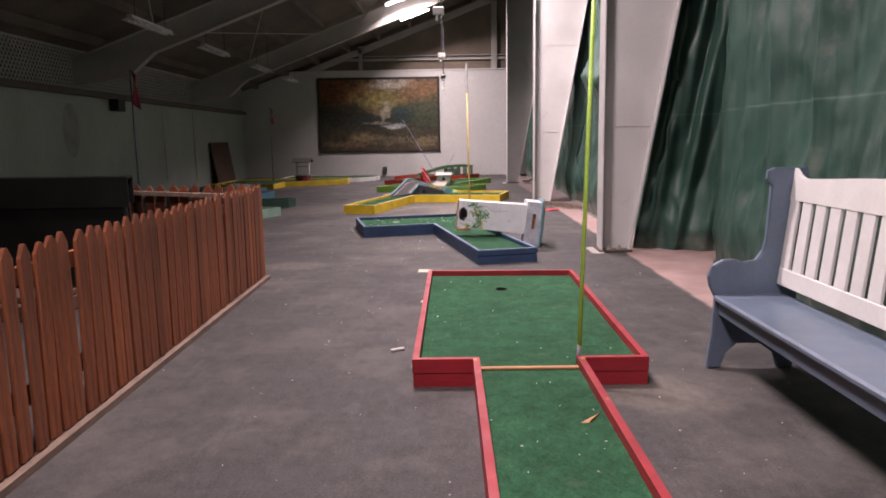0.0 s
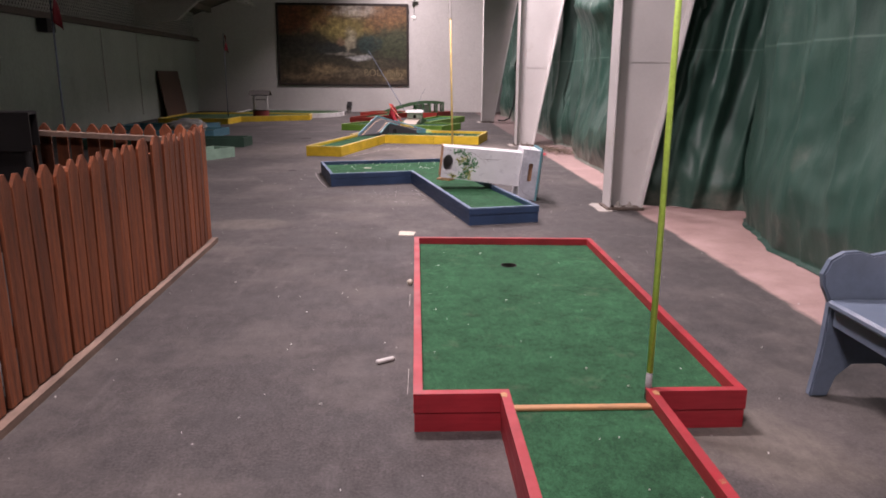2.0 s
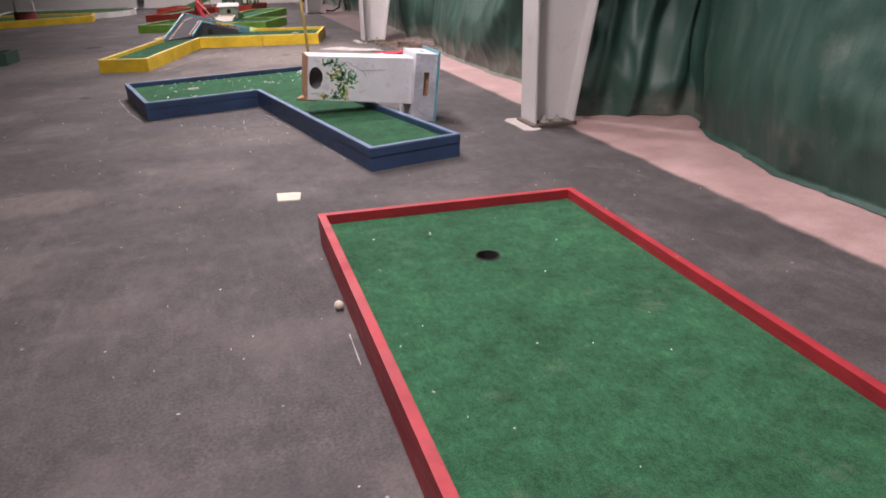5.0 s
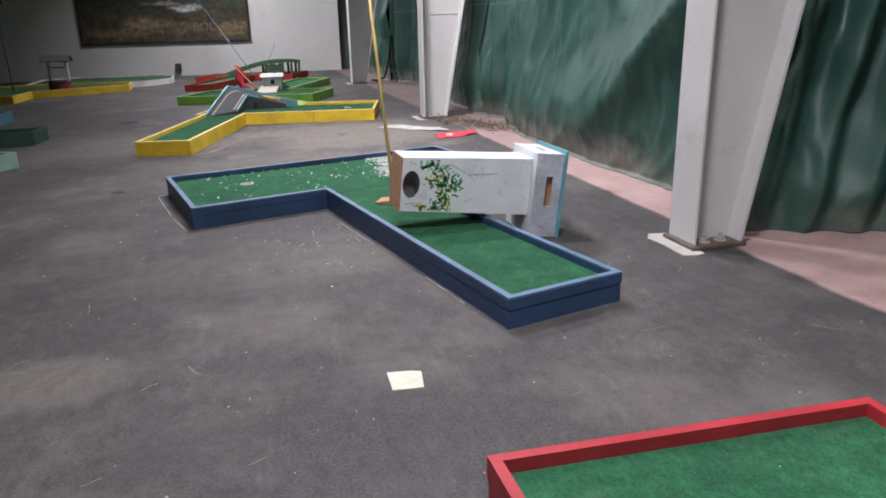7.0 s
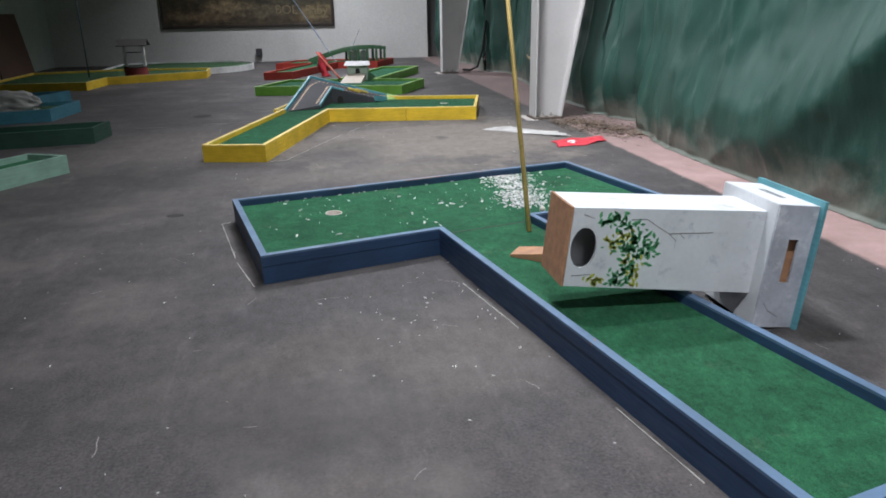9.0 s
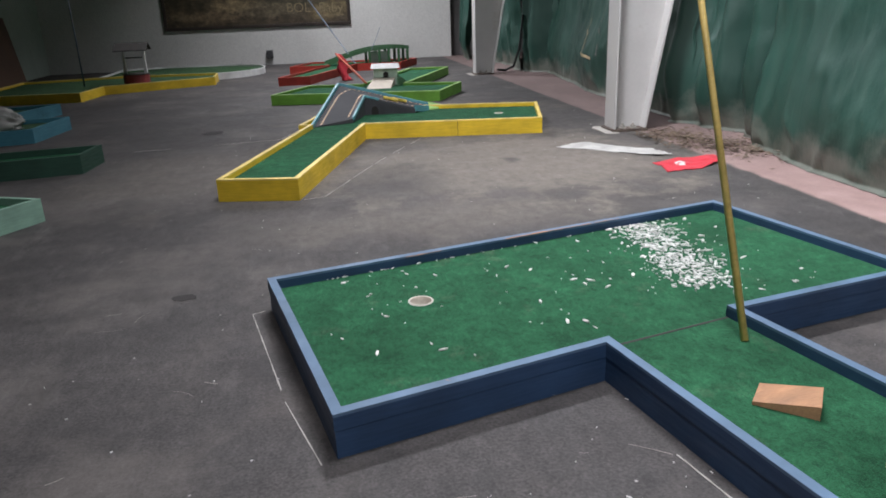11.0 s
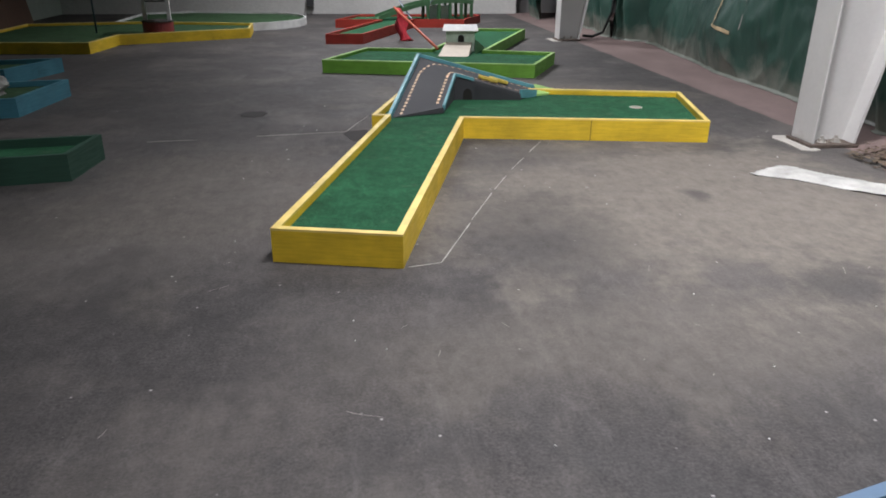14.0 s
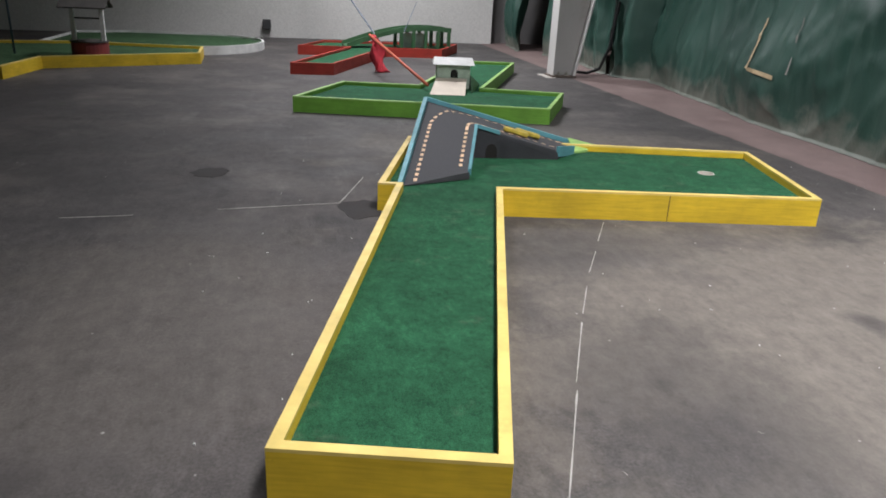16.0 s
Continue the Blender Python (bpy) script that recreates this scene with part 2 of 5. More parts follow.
SCENE_SPOTS = (
    # across, up, half width, half height, cover, colour
    (0.10, 0.85, 0.22, 0.26, 0.9, (0.13, 0.042, 0.020)), (0.36, 0.86, 0.16, 0.16, 0.8, (0.16, 0.080, 0.030)), (0.62, 0.93, 0.20, 0.10, 0.9, (0.30, 0.27, 0.22)),
    (0.52, 0.70, 0.22, 0.16, 0.85, (0.17, 0.135, 0.045)), (0.84, 0.82, 0.18, 0.18, 0.85, (0.125, 0.062, 0.024)), (0.90, 0.52, 0.16, 0.22, 0.9, (0.034, 0.042, 0.022)),
    (0.16, 0.52, 0.22, 0.13, 0.9, (0.020, 0.018, 0.013)), (0.46, 0.44, 0.22, 0.08, 0.9, (0.016, 0.020, 0.018)), (0.68, 0.52, 0.11, 0.11, 0.95, (0.015, 0.030, 0.026)),
    (0.56, 0.56, 0.05, 0.12, 0.9, (0.22, 0.20, 0.14)), (0.48, 0.54, 0.03, 0.05, 0.8, (0.16, 0.10, 0.06)), (0.62, 0.335, 0.09, 0.035, 0.95, (0.30, 0.31, 0.30)),
    (0.50, 0.385, 0.13, 0.022, 0.8, (0.15, 0.14, 0.115)), (0.36, 0.19, 0.13, 0.07, 0.9, (0.17, 0.125, 0.070)), (0.12, 0.20, 0.12, 0.10, 0.85, (0.045, 0.034, 0.020)),
    (0.22, 0.09, 0.20, 0.05, 0.8, (0.12, 0.085, 0.050)), (0.58, 0.13, 0.16, 0.06, 0.85, (0.10, 0.080, 0.050)), (0.76, 0.26, 0.12, 0.06, 0.85, (0.050, 0.045, 0.028)), (0.88, 0.12, 0.12, 0.08, 0.8, (0.12, 0.090, 0.045)))


def mural_material():
    """A faded printed landscape: autumn trees over a dark wood, a mill, a fall and a stream with pale rocks."""
    m, nt, b = nodes_of("mural_print")
    tc = nt.nodes.new("ShaderNodeTexCoord")
    sep = nt.nodes.new("ShaderNodeSeparateXYZ")
    nt.links.new(tc.outputs["Generated"], sep.inputs[0])
    flat = nt.nodes.new("ShaderNodeCombineXYZ")
    nt.links.new(sep.outputs["X"], flat.inputs["X"])
    nt.links.new(sep.outputs["Z"], flat.inputs["Y"])
    v = coords(nt, (1, 1, 1.2))
    ragged, leaf, dab = noise_tex(nt, v, 2.6, 8, 0.72), noise_tex(nt, v, 6.0, 8, 0.75), noise_tex(nt, coords(nt, (0.6, 1, 2.2)), 3.4, 6, 0.65)
    c = ramp(nt, sep.outputs["Z"], [(0.0, (0.075, 0.055, 0.035)), (0.3, (0.045, 0.040, 0.026)), (0.5, (0.030, 0.032, 0.020)), (0.75, (0.085, 0.070, 0.028)), (1.0, (0.15, 0.075, 0.035))])
    for across, up, w, h, most, colour in SCENE_SPOTS:
        c = mix(nt, patch(nt, flat.outputs[0], ragged, across, up, w, h, most), c, scaled(colour, 1.45))
    c = mix(nt, 0.85, c, ramp(nt, leaf, [(0.34, grey(0.25)), (0.52, grey(1.0)), (0.68, grey(1.9))]), "MULTIPLY")
    c = mix(nt, 0.6, c, ramp(nt, dab, [(0.36, grey(0.55)), (0.6, grey(1.3))]), "MULTIPLY")
    nt.links.new(c, b.inputs["Base Color"])
    b.inputs["Roughness"].default_value = 0.5
    bump(nt, b, leaf, 0.05, 0.003)
    return m


M = {}
M["floor"] = floor_material()
M["turf"] = turf_material("turf", (0.026, 0.130, 0.060))
M["turf_old"] = turf_material("turf_old", (0.06, 0.13, 0.06))
M["vinyl"] = vinyl_material()
M["mural"] = mural_material()
M["red"] = painted_wood("red_paint", (0.36, 0.022, 0.03))
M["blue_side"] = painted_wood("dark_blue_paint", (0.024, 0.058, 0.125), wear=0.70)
# upper edges of the blue boards, paler than the sides
M["blue_top"] = painted_wood("pale_worn_blue_paint", (0.10, 0.165, 0.255), wear=0.66)
M["yellow"] = painted_wood("yellow_paint", (0.70, 0.47, 0.025), wear=0.74)
M["yellow_top"] = painted_wood("pale_yellow_paint", (0.76, 0.57, 0.16), wear=0.72)
M["lime"] = painted_wood("lime_paint", (0.14, 0.34, 0.04), wear=0.75)
M["lime_top"] = painted_wood("pale_lime_paint", (0.30, 0.50, 0.15), wear=0.72)
M["red_far"] = painted_wood("bright_red_paint", (0.42, 0.04, 0.025), wear=0.75)
M["dgreen"] = painted_wood("dark_green_paint", (0.02, 0.06, 0.04), wear=0.76)
M["mint"] = painted_wood("mint_paint", (0.22, 0.36, 0.28), wear=0.74)
M["cyan"] = painted_wood("cyan_paint", (0.06, 0.22, 0.29), wear=0.74)
M["white_wood"] = painted_wood("white_paint_on_wood", (0.70, 0.70, 0.68), wear=0.74)
M["bench_white"] = plain("bench_white_paint", (0.74, 0.73, 0.70), rough=0.4, vary=0.06, scale=5, fine=40, relief=0.05, grit=0.12)
M["bench_blue"] = plain("bench_blue_paint", (0.125, 0.168, 0.225), rough=0.38, vary=0.12, scale=5, fine=40, relief=0.05, grit=0.2)
M["picket"] = plain("weathered_cedar", (0.30, 0.083, 0.030), rough=0.8, vary=0.55, scale=3, fine=24, relief=0.8, stretch=(9, 9, 0.6), grit=0.85, dirt=(0.05, 0.03, 0.025), dirt_at=0.63, island=True)
M["sill"] = plain("grey_sill_wood", (0.24, 0.16, 0.12), rough=0.8, vary=0.3, scale=4, fine=40, stretch=(4, 1, 4), relief=0.4)
M["steel"] = plain("white_steel_paint", (0.50, 0.487, 0.47), rough=0.5, vary=0.09, scale=1.2, fine=30, relief=0.06, grit=0.12, dirt=(0.40, 0.375, 0.34), dirt_at=0.6)
M["rafter"] = plain("dusty_white_rafter_paint", (0.52, 0.50, 0.46), rough=0.6, vary=0.15, scale=1.0, fine=20)
M["rust"] = plain("rust", (0.10, 0.075, 0.06), rough=0.9, vary=0.4, scale=14, fine=90, relief=0.5)
M["concrete_pad"] = plain("pale_concrete", (0.37, 0.345, 0.31), rough=0.9, vary=0.15, scale=9, fine=80, relief=0.4)
M["wall_left"] = plain("pale_green_wall_paint", (0.48, 0.54, 0.48), rough=0.75, vary=0.12, scale=0.7, fine=35, relief=0.15, stretch=(1, 1, 0.4), dirt=(0.31, 0.34, 0.30), dirt_at=0.62)
M["wall_far"] = plain("white_wall_paint", (0.66, 0.65, 0.62), rough=0.75, vary=0.07, scale=0.5, fine=35, relief=0.12, dirt=(0.5, 0.49, 0.46), dirt_at=0.66)
M["roof"] = plain("dark_roof_board", (0.19, 0.155, 0.125), rough=0.9, vary=0.3, scale=0.8, fine=18, relief=0.3)
M["gable"] = plain("brown_gable_board", (0.27, 0.215, 0.165), rough=0.85, vary=0.25, scale=0.8, fine=18, relief=0.25)
M["dark"] = plain("black_board", (0.012, 0.011, 0.011), rough=0.55, vary=0.3, scale=2, fine=30)
M["ledge"] = plain("brown_ledge", (0.17, 0.13, 0.11), rough=0.75, vary=0.2, scale=2, fine=25)
M["lattice"] = plain("white_lattice", (0.55, 0.54, 0.50), rough=0.6, vary=0.1, scale=3, fine=40)
M["cedar_board"] = plain("brown_hardboard", (0.15, 0.085, 0.06), rough=0.7, vary=0.25, scale=1.5, fine=30)
M["wood"] = plain("bare_wood", (0.40, 0.21, 0.11), rough=0.75, vary=0.25, scale=4, fine=30, stretch=(1, 5, 5), relief=0.4)
M["strip"] = plain("orange_wood_strip", (0.45, 0.23, 0.10), rough=0.6, vary=0.2, scale=5, fine=40, stretch=(1, 5, 5))
M["roof_blue"] = painted_wood("turquoise_paint", (0.10, 0.30, 0.34), wear=0.74)
M["house_white"] = plain("house_white_paint", (0.61, 0.63, 0.64), rough=0.55, vary=0.08, scale=4, fine=40, relief=0.08, grit=0.15, dirt=(0.36, 0.37, 0.42), dirt_at=0.57)
# worn paint, greyed further for the shade on the head's front
M["house_grey_shaded"] = plain("worn_shaded_paint", (0.40, 0.42, 0.46), rough=0.6, vary=0.2, scale=5, fine=40, relief=0.1, grit=0.3, dirt=(0.56, 0.58, 0.60), dirt_at=0.52)
M["leaf_a"] = plain("leaf_paint", (0.085, 0.32, 0.135), rough=0.6, vary=0.35, scale=25, fine=80)
M["leaf_b"] = plain("yellow_leaf_paint", (0.42, 0.46, 0.08), rough=0.6, vary=0.4, scale=25, fine=80)
M["twig"] = plain("grey_twig_paint", (0.20, 0.19, 0.19), rough=0.7)
M["asphalt"] = plain("toy_road_grey", (0.05, 0.05, 0.054), rough=0.8, vary=0.2, scale=6, fine=90, relief=0.3)
M["road_side"] = plain("toy_road_black", (0.03, 0.03, 0.034), rough=0.6, vary=0.3, scale=6, fine=60)
M["dash"] = plain("orange_dash_paint", (0.74, 0.50, 0.30), rough=0.6)
M["toy_yellow"] = plain("toy_yellow", (0.55, 0.42, 0.06), rough=0.5, vary=0.3, scale=12)
M["cream"] = plain("cream_board", (0.62, 0.54, 0.44), rough=0.7, vary=0.1, scale=6)
M["house_mint"] = plain("pale_mint_paint", (0.42, 0.52, 0.42), rough=0.6, vary=0.15, scale=8)
M["roof_pale"] = plain("pale_roof_board", (0.55, 0.55, 0.53), rough=0.6, vary=0.15, scale=8)
M["bridge"] = painted_wood("bridge_green_paint", (0.06, 0.15, 0.07), wear=0.72)
M["brick_red"] = plain("dull_red_drum", (0.20, 0.03, 0.03), rough=0.6, vary=0.2, scale=6)
M["shingle"] = plain("dark_shingle", (0.06, 0.055, 0.05), rough=0.9, vary=0.3, scale=9)
M["cloth_red"] = plain("red_cloth", (0.50, 0.03, 0.045), rough=0.85, vary=0.2, scale=9, fine=120, relief=0.3)
# red cloth darkened to carry the shade the flags hang in
M["flag_red_shaded"] = plain("shaded_red_flag", (0.22, 0.012, 0.02), rough=0.85, vary=0.25, scale=9, fine=120, relief=0.3)
M["cloth_white"] = plain("white_cloth", (0.43, 0.42, 0.395), rough=0.9, vary=0.25, scale=6, fine=90, relief=0.3, dirt=(0.25, 0.22, 0.18), dirt_at=0.60)
M["chip"] = plain("white_plaster_chip", (0.64, 0.63, 0.60), rough=0.9, vary=0.1, scale=20)
M["card"] = plain("cream_card", (0.62, 0.57, 0.46), rough=0.7, vary=0.08, scale=9)
M["litter"] = plain("dry_leaf_litter", (0.13, 0.095, 0.065), rough=0.95, vary=0.5, scale=9, fine=60, relief=0.6)
M["pole_green"] = plain("lime_pole", (0.54, 0.84, 0.13), rough=0.4, vary=0.2, scale=5)
M["pole_yellow"] = plain("yellow_pole", (0.60, 0.43, 0.13), rough=0.5, vary=0.25, scale=6)
M["pole_dark"] = plain("grey_blue_pole", (0.10, 0.13, 0.17), rough=0.4, vary=0.2, scale=5)
M["pole_red"] = plain("red_pole", (0.52, 0.10, 0.05), rough=0.5, vary=0.15, scale=6)
M["cup_white"] = plain("white_cup", (0.66, 0.61, 0.53), rough=0.5, vary=0.1, scale=12)
M["cup_dark"] = plain("dark_cup", (0.012, 0.010, 0.008), rough=0.9)
M["lamp_metal"] = plain("lamp_white_enamel", (0.60, 0.60, 0.57), rough=0.4, vary=0.08, scale=5)
M["tube_off"] = plain("unlit_tube", (0.70, 0.70, 0.68), rough=0.25, vary=0.05)
M["tape"] = plain("chalk_tape", (0.42, 0.40, 0.37), rough=0.9, vary=0.2, scale=15)
M["scrawl"] = plain("tan_scrawl_paint", (0.24, 0.19, 0.11), rough=0.7, vary=0.4, scale=9)
M["masking"] = plain("tan_tape", (0.50, 0.38, 0.22), rough=0.7, vary=0.2, scale=9)
M["stain"] = plain("dark_stain", (0.034, 0.030, 0.029), rough=0.9, vary=0.3, scale=8)
M["dust"] = plain("pale_dust", (0.30, 0.27, 0.25), rough=0.95, vary=0.2, scale=9)
M["frame_dark"] = plain("dark_picture_frame", (0.035, 0.025, 0.02), rough=0.5)
M["rope"] = plain("black_hose", (0.012, 0.013, 0.014), rough=0.5)
M["bin_dark"] = plain("dark_grey_plastic", (0.05, 0.05, 0.052), rough=0.5)
M["backwall"] = plain("grey_back_wall", (0.20, 0.195, 0.19), rough=0.9, vary=0.15, scale=0.7)
M["wall_patch"] = plain("grey_wall_patch", (0.36, 0.38, 0.34), rough=0.8, vary=0.2, scale=3)
lit, nt_, b_ = nodes_of("lit_tube")
b_.inputs["Emission Color"].default_value = (0.92, 0.97, 1.0, 1)
b_.inputs["Emission Strength"].default_value = 14.0
M["lit"] = lit


# ---------------------------------------------------------------- builders
def link(name, bm, material, smooth=False):
    me = bpy.data.meshes.new(name)
    bm.to_mesh(me)
    bm.free()
    me.materials.append(M[material])
    if smooth:
        for p in me.polygons:
            p.use_smooth = True
    return new(name, me)


def thing(name, x, y, z, label, category, group=""):
    ob = new(name)
    ob.empty_display_size = 0.1
    ob.matrix_basis = Matrix.Translation((x, y, z))
    return tagged(ob, label, category, group)


def part(name, bm, material, parent, label="", smooth=False):
    """One mesh in world places, as a child of a thing or a part."""
    ob = link(name, bm, material, smooth)
    ob.parent = parent
    ob.matrix_parent_inverse = parent.matrix_basis.inverted() if parent.parent is None else Matrix.Identity(4)
    return tagged(ob, label)


def solo(name, bm, material, label, category, group="", kind="", smooth=False):
    return tagged(link(name, bm, material, smooth), label, category, group, kind)


def box(bm, lo, hi, m=None, bevel=0.0):
    """An axis-aligned box from lo to hi, then moved by m, with its edges rounded off."""
    vs = [bm.verts.new((x, y, z)) for x in (lo[0], hi[0]) for y in (lo[1], hi[1]) for z in (lo[2], hi[2])]
    fs = [bm.faces.new([vs[i] for i in f]) for f in ((0, 1, 3, 2), (4, 6, 7, 5), (0, 4, 5, 1), (2, 3, 7, 6), (0, 2, 6, 4), (1, 5, 7, 3))]
    made = vs
    if bevel:
        es = list({e for f in fs for e in f.edges})
        made = list({v for f in bmesh.ops.bevel(bm, geom=es, offset=bevel, segments=1, affect="EDGES")["faces"] for v in f.verts})
    if m is not None:
        bmesh.ops.transform(bm, matrix=m, verts=[v for v in made if v.is_valid])
    return bm


def prism(bm, poly, z0, z1, m=None):
    """A flat outline raised from z0 to z1."""
    lo, hi = [bm.verts.new((x, y, z0)) for x, y in poly], [bm.verts.new((x, y, z1)) for x, y in poly]
    n = len(poly)
    bm.faces.new(hi)
    bm.faces.new(lo[::-1])
    for i in range(n):
        bm.faces.new((lo[i], lo[(i + 1) % n], hi[(i + 1) % n], hi[i]))
    if m is not None:
        bmesh.ops.transform(bm, matrix=m, verts=lo + hi)
    return bm


def rod(bm, a, b, r, r2=None, seg=10):
    a, b = Vector(a), Vector(b)
    m = Matrix.Translation((a + b) / 2) @ (b - a).to_track_quat("Z", "Y").to_matrix().to_4x4()
    bmesh.ops.create_cone(bm, cap_ends=True, segments=seg, radius1=r, radius2=r if r2 is None else r2, depth=(b - a).length, matrix=m)
    return bm


def hull(bm, pts):
    bmesh.ops.convex_hull(bm, input=[bm.verts.new(p) for p in pts])
    return bm


def inset(poly, d):
    """The outline moved inward by d (outline runs counter-clockwise)."""
    out, n = [], len(poly)
    for i in range(n):
        a, b, c = Vector(poly[i - 1]), Vector(poly[i]), Vector(poly[(i + 1) % n])
        e, f = (b - a).normalized(), (c - b).normalized()
        ne, nf = Vector((-e.y, e.x)), Vector((-f.y, f.x))
        q = (ne + nf) / max(0.25, 1 + ne.dot(nf))
        out.append(tuple(b + q * d))
    return out


def golf_hole(poly, top_mat, side_mat, label, cup=None, cup_mat="cup_white", height=0.18, thick=0.04, turf_z=0.125, turf="turf", seam=0.0, cap=0.012):
    """A board-framed strip of turf: one board to each side, with its worn upper edge coloured by top_mat, and the cup.
    """
    poly = [Vector(p) for p in poly]
    inner, low, t = inset(poly, thick), inset(poly, 0.004 if seam else 0.0), len(poly)
    c = sum(poly, Vector((0, 0))) / t
    th = thing("golf_hole", c.x, c.y, 0, label, "golf hole", "miniature golf holes")
    for i in range(t):
        j = (i + 1) % t
        quad = [poly[i], poly[j], inner[j], inner[i]]
        bm = bmesh.new()
        if seam:
            prism(bm, [low[i], low[j], inner[j], inner[i]], 0.0, seam - 0.003)
            prism(bm, quad, seam, height - cap)
        else:
            prism(bm, quad, 0.0, height - cap)
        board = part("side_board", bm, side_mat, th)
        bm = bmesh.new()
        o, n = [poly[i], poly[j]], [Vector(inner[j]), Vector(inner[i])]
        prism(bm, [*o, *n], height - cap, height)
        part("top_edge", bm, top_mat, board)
    bm = bmesh.new()
    ring = [bm.verts.new((*p, turf_z)) for p in inset(poly, thick - 0.004)]
    es = [bm.edges.new((ring[i], ring[(i + 1) % t])) for i in range(t)]
    if cup:
        cv = [bm.verts.new((cup[0] + 0.057 * math.cos(a), cup[1] + 0.057 * math.sin(a), turf_z)) for a in [k * math.tau / 20 for k in range(20)]]
        es += [bm.edges.new((cv[i], cv[(i + 1) % 20])) for i in range(20)]
    bmesh.ops.triangle_fill(bm, use_beauty=True, edges=es)
    for f in bm.faces:
        if f.normal.z < 0:
            f.normal_flip()
    part("turf", bm, turf, th, "worn green artificial turf")
    if cup:
        bm = bmesh.new()
        rings = []
        for r, z in ((0.061, turf_z + 0.001), (0.061, turf_z + 0.004), (0.053, turf_z + 0.004), (0.050, turf_z - 0.09), (0.001, turf_z - 0.09)):
            rings.append([bm.verts.new((cup[0] + r * math.cos(k * math.tau / 20), cup[1] + r * math.sin(k * math.tau / 20), z)) for k in range(20)])
        for a, b in zip(rings, rings[1:]):
            for k in range(20):
                bm.faces.new((a[k], a[(k + 1) % 20], b[(k + 1) % 20], b[k]))
        bmesh.ops.recalc_face_normals(bm, faces=bm.faces)
        part("cup", bm, cup_mat, th)
    return th


def structure(name, bm, material, label=""):
    return tagged(link(name, bm, material), label or name.replace("_", " "), name.split("_")[0], kind="structure")


# ---------------------------------------------------------------- the building
LEFT, RIGHT, FAR, BACK = -8.5, 6.0, 30.7, -7.0
PLANES = (-5.6, 2.0, 9.48, 16.95, 24.65)


def roof_z(x):
    return 3.45 + 0.370 * (x - LEFT)


bm = bmesh.new()
box(bm, (LEFT - 0.3, BACK - 0.3, -0.2), (RIGHT + 0.3, FAR + 0.9, 0.0))
structure("floor", bm, "floor", "dark worn painted concrete floor with a dusty pink strip")
bm = bmesh.new()
box(bm, (LEFT - 0.25, BACK, 0), (LEFT, FAR, 2.66))
structure("wall_left", bm, "wall_left", "pale green painted wall")
bm = bmesh.new()
box(bm, (LEFT - 0.75, BACK, 2.66), (LEFT - 0.5, FAR, 4.2))
structure("wall_left_upper", bm, "dark", "black-coloured wall of the recess behind the lattice")
bm = bmesh.new()
prism(bm, [(LEFT, 0), (2.75, 0), (2.75, 4.36), (-6.4, 4.42), (LEFT, 3.62)], -FAR - 0.2, -FAR, Matrix(((1, 0, 0, 0), (0, 0, -1, 0), (0, 1, 0, 0), (0, 0, 0, 1))))
structure("wall_far", bm, "wall_far", "white painted end wall")
bm = bmesh.new()
box(bm, (-7.4, FAR + 0.25, 3.9), (RIGHT, FAR + 0.4, 8.6))
structure("wall_gable", bm, "gable", "brown boarded gable above the end wall")
bm = bmesh.new()
box(bm, (2.78, FAR + 0.3, 0), (RIGHT, FAR + 0.5, 3.9))
structure("wall_far_side", bm, "backwall", "grey wall beside the end wall")
# right and back walls: unseen, added to close the hall, grey to limit bounce
bm = bmesh.new()
box(bm, (RIGHT, BACK, 0), (RIGHT + 0.25, FAR + 0.5, 9.0))
structure("wall_right", bm, "backwall", "unseen grey outer wall assumed behind the curtains")
bm = bmesh.new()
box(bm, (LEFT, BACK - 0.25, 0), (RIGHT, BACK, 9.0))
structure("wall_back", bm, "backwall", "unseen grey wall assumed behind the start")
bm = bmesh.new()
hull(bm, [(x, y, roof_z(x) + 0.24 + dz) for x in (LEFT - 0.8, RIGHT + 0.25) for y in (BACK - 0.25, FAR + 0.5) for dz in (0, 0.15)])
structure("ceiling", bm, "roof", "dark boarded sloping roof")

# ledge, lattice and the rafters
bm = bmesh.new()
box(bm, (LEFT + 0.003, BACK, 2.66), (LEFT + 0.22, FAR - 0.003, 2.71), bevel=0.006)
box(bm, (LEFT + 0.003, BACK, 2.712), (LEFT + 0.16, FAR - 0.003, 2.80), bevel=0.006)
structure("trim_ledge", bm, "ledge", "dark brown ledge along the wall")
bm = bmesh.new()
y0, y1, z0, z1, step, half = 3.0, FAR - 0.05, 2.80, 3.66, 0.125, 0.021
for k in range(int((y1 - y0 + 1) / step)):
    for s, xo in ((1, 0.0), (-1, 0.012)):
        ya = y0 + k * step
        yb = ya + s * (z1 - z0) * 0.75
        prism(bm, [(ya - half, z0), (ya + half, z0), (yb + half, z1), (yb - half, z1)], 0, 0.01, Matrix(((0, 0, 1, LEFT + 0.02 + xo), (1, 0, 0, 0), (0, 1, 0, 0), (0, 0, 0, 1))))
box(bm, (LEFT + 0.015, y0, z1), (LEFT + 0.05, y1, z1 + 0.05))
tagged(link("trim_lattice", bm, "lattice"), "white garden lattice panel above the ledge", "lattice", kind="stuff")

